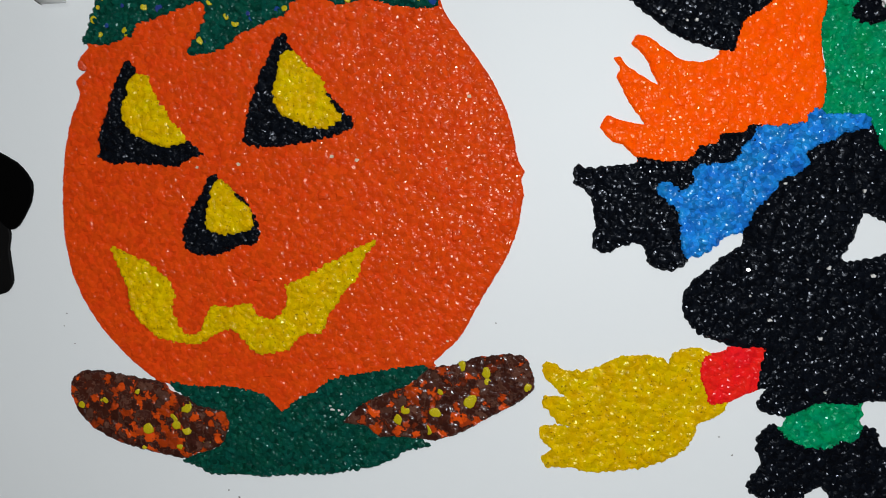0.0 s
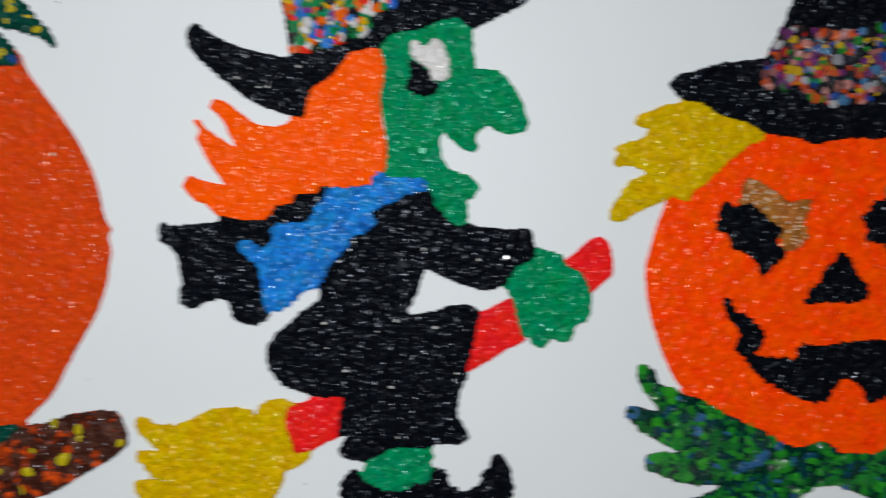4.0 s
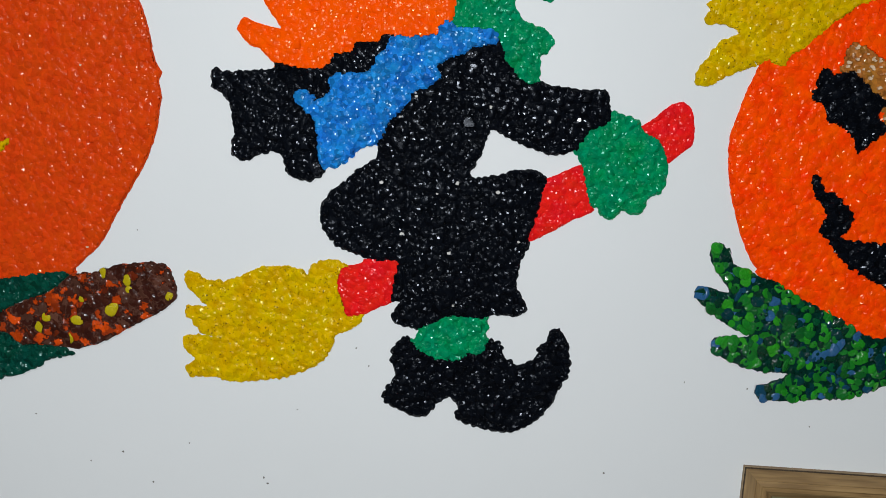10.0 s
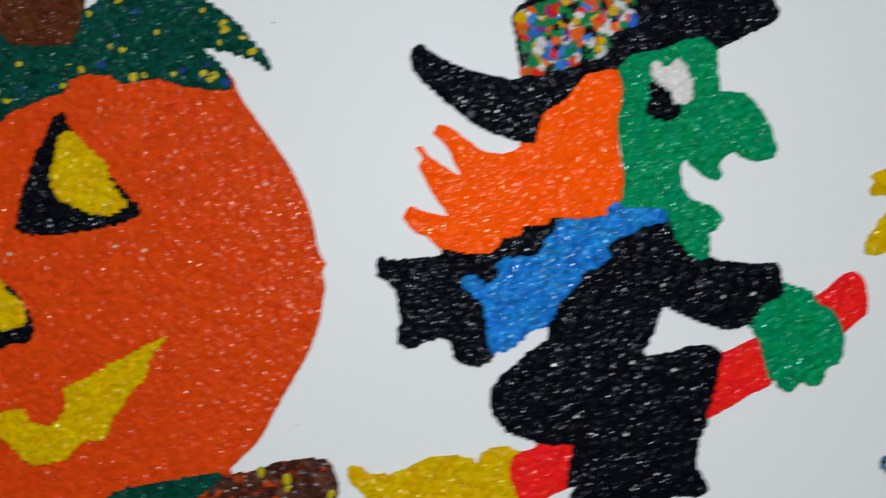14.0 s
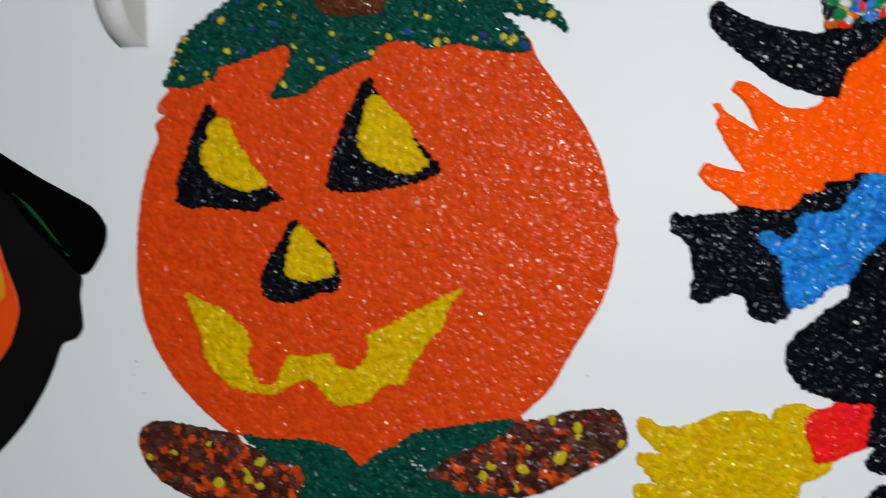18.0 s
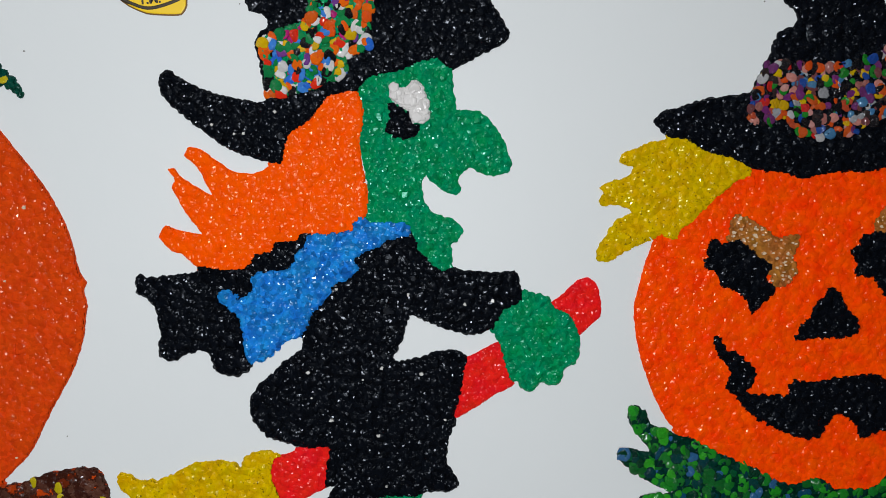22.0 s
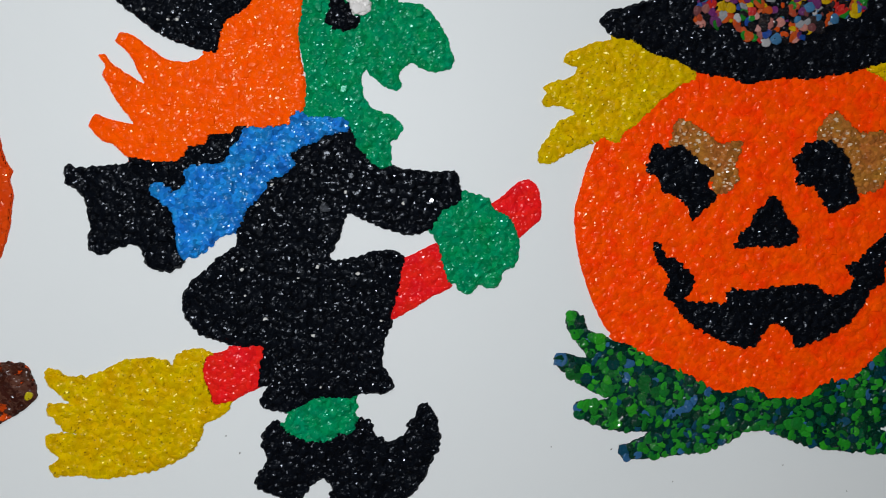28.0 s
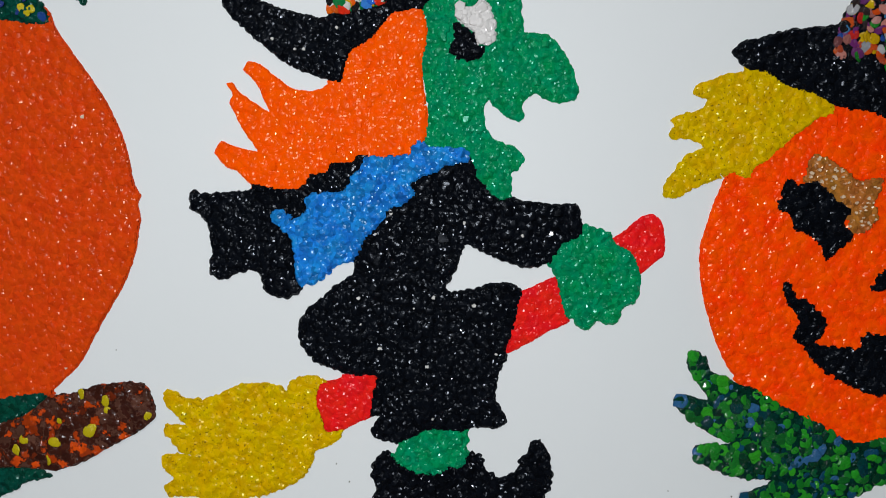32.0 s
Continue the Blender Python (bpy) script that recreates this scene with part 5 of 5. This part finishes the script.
def frame_point(u, v, h):
    """u to the right along the top edge, v downwards, h off the wall, in mm."""
    c, s = math.cos(FRAME_TILT), math.sin(FRAME_TILT)
    x, z = TOP_LEFT[0] + u * c + v * s, TOP_LEFT[1] + u * s - v * c
    return (x / 1000, -h / 1000, CENTRE + z / 1000)


picture = thing("picture_frame", 484, -470, "brown wooden picture frame with grooved moulding hung on the wall", "picture frame")
CORNERS = [(0, 0, 1, 1), (FRAME_WIDTH, 0, -1, 1), (FRAME_WIDTH, DROP, -1, -1), (0, DROP, 1, -1)]
for k in range(4):
    (ua, va, du, dv), (ub, vb, eu, ev) = CORNERS[k], CORNERS[(k + 1) % 4]
    verts = [frame_point(ua + du * i, va + dv * i, h) for i, h in MOULDING] + [frame_point(ub + eu * i, vb + ev * i, h) for i, h in MOULDING]
    n = len(MOULDING)
    faces = [(i, i + 1, n + i + 1, n + i) for i in range(n - 1)] + [(n - 1, 0, n, 2 * n - 1), tuple(range(n))[::-1], tuple(range(n, 2 * n))]
    me = mesh_of("moulding", verts, faces, False)
    me.materials.append(WOOD_UP if k % 2 else WOOD)
    me.materials.append(GROOVE_SHADE)
    # groove and edge faces take a dark brown, the recesses' shade as colour
    for i in GROOVES:
        me.polygons[i].material_index = 1
    part("moulding", me, WOOD, picture)


def frame_panel(name, inset, h0, h1, material, label):
    u0, u1, v0, v1 = inset, FRAME_WIDTH - inset, inset, DROP - inset
    verts = [frame_point(u, v, h) for h in (h0, h1) for u, v in ((u0, v0), (u1, v0), (u1, v1), (u0, v1))]
    faces = [(3, 2, 1, 0), (4, 5, 6, 7), (0, 1, 5, 4), (1, 2, 6, 5), (2, 3, 7, 6), (3, 0, 4, 7)]
    return part(name, mesh_of(name, verts, [f[::-1] for f in faces], False), material, picture, label)


frame_panel("print", 26.5, 1.0, 4.0, PICTURE, "dark olive-grey print")
frame_panel("print_sheet", 62.0, 4.4, 4.8, PRINT_PALE, "paler middle of the print")


def lathe(name, outline, material, place, segments=24):
    """A turned thing: outline of (radius, distance off the wall) in mm, axis off the wall."""
    verts, faces = [], []
    for r, h in outline:
        for i in range(segments):
            a = 2 * math.pi * i / segments
            verts.append(((place[0] + r * math.cos(a)) / 1000, -h / 1000, CENTRE + (place[1] + r * math.sin(a)) / 1000))
    for k in range(len(outline) - 1):
        for i in range(segments):
            j = (i + 1) % segments
            faces.append((k * segments + i, k * segments + j, (k + 1) * segments + j, (k + 1) * segments + i))
    faces += [tuple(range(segments))[::-1], tuple(range((len(outline) - 1) * segments, len(outline) * segments))]
    return mesh_of(name, verts, faces, True)


pin = thing("push_pin", 447.5, -299, "red plastic push pin in the wall above the picture frame", "push pin")
part("head", lathe("head", [(2.5, 3), (4.6, 3.6), (5.2, 6), (4.8, 8.4), (3.4, 10), (1.2, 10.8)], PIN_RED, (447.5, -299)), PIN_RED, pin)
part("needle", lathe("needle", [(0.6, -4), (0.6, 3.2)], STEEL, (447.5, -299), 10), STEEL, pin, "steel needle")

# ---- pale sheet and white bracket ----
sheet = thing("paper_sheet", 665, 223, "pale grey sheet of paper fixed flat to the wall", "paper")
part("page", box_mesh("page", 0.557, 0.773, -0.0012, 0.0005, CENTRE + 0.223, CENTRE + 0.50), PAPER, sheet)

bracket = thing("wall_bracket", -730, 260, "white enamelled bracket screwed to the wall, curved at the bottom", "bracket")
# its curve from the wall upwards: depth and height
CURVE = [(0, 220.5), (6, 221.3), (12, 223.3), (19, 226.4), (25, 230.2), (31, 235.6), (36, 241.6), (40, 248), (44, 256), (47.5, 264), (50.5, 273), (53.5, 281.5), (56, 291), (59, 305), (62, 325), (64, 350), (65, 380)]


def curved_block(name, x0, x1, front, back=None):
    """A block between two upright planes, its front following the bracket's curve; with back, a bent strip between two depths."""
    bm = bmesh.new()
    inner = lambda by: [(max(d - by, -0.5), h + by * (1 - d / 65)) for d, h in CURVE]
    line = inner(front) + ([(-0.5, CURVE[-1][1])] if back is None else inner(back)[::-1])
    left, right = ([bm.verts.new((x / 1000, -d / 1000, CENTRE + h / 1000)) for d, h in line] for x in (x0, x1))
    bm.faces.new(left)
    bm.faces.new(right)
    for i in range(len(line)):
        j = (i + 1) % len(line)
        bm.faces.new((left[i], left[j], right[j], right[i])).smooth = i < len(CURVE) - 1
    bmesh.ops.recalc_face_normals(bm, faces=list(bm.faces))
    data = bpy.data.meshes.new(name)
    bm.to_mesh(data)
    bm.free()
    return data


# the flank's shade is put into its colour, cream beside the white front
part("body", curved_block("body", -742.8, -716.4, 1.2), SHADED_METAL, bracket, "plain flank, its shade painted in cream")
part("front_strip", curved_block("front_strip", -743.0, -716.2, 0.0, 1.2), WHITE_METAL, bracket, "curved white front")
# dark strip painted where a shadow line runs beside the front
part("shadow_line", curved_block("shadow_line", -743.7, -743.0, -0.3, 1.2), SHADOW_LINE, bracket, "painted shadow line along the edge")
screw = part("screw", lathe("screw", [(6.2, 40.0), (6.2, 47.6), (5.3, 49.0), (2.4, 49.6)], STEEL, (-729.3, 260.5)), STEEL, bracket, "steel screw head")
# black strip laid on the head for the shade of an uncut slot
part("slot_shade", box_mesh("slot_shade", -0.7331, -0.7255, -0.0499, -0.0490, CENTRE + 0.2598, CENTRE + 0.2612), PRINT_BLACK, screw)

# ---- specks of dirt on the wall ----
SPECKS = [
    (571, -264), (501, -277), (437, -249), (-294.5, -99), (-146.5, -267), (-740, -92), (-252.5, -306), (-289.5, -348), (-305.5, 253), (-744, -105),
    (-90.5, -204), (-78.5, -221), (213.5, -224), (145.5, -317), (224.5, 283), (282.5, 286), (359, 271), (-111.5, 287), (-351, -329), (-403, -283),
    (-318.5, -318), (-572, -275), (-561, -282), (270.5, -228), (-733, -124), (-180, -338), (-176, -344), (330, -262),
]
for x, z in SPECKS:
    r = rng.uniform(0.5, 1.1)
    line = np.array([(x + r * math.cos(a) * rng.uniform(0.5, 1.5), z + r * math.sin(a) * rng.uniform(0.5, 1.3)) for a in np.linspace(0, 2 * math.pi, 7, endpoint=False)])
    sv, sf = slab(line, 0.25)
    part("speck", mesh_of("speck", sv, sf, False), SMUDGE, wall)
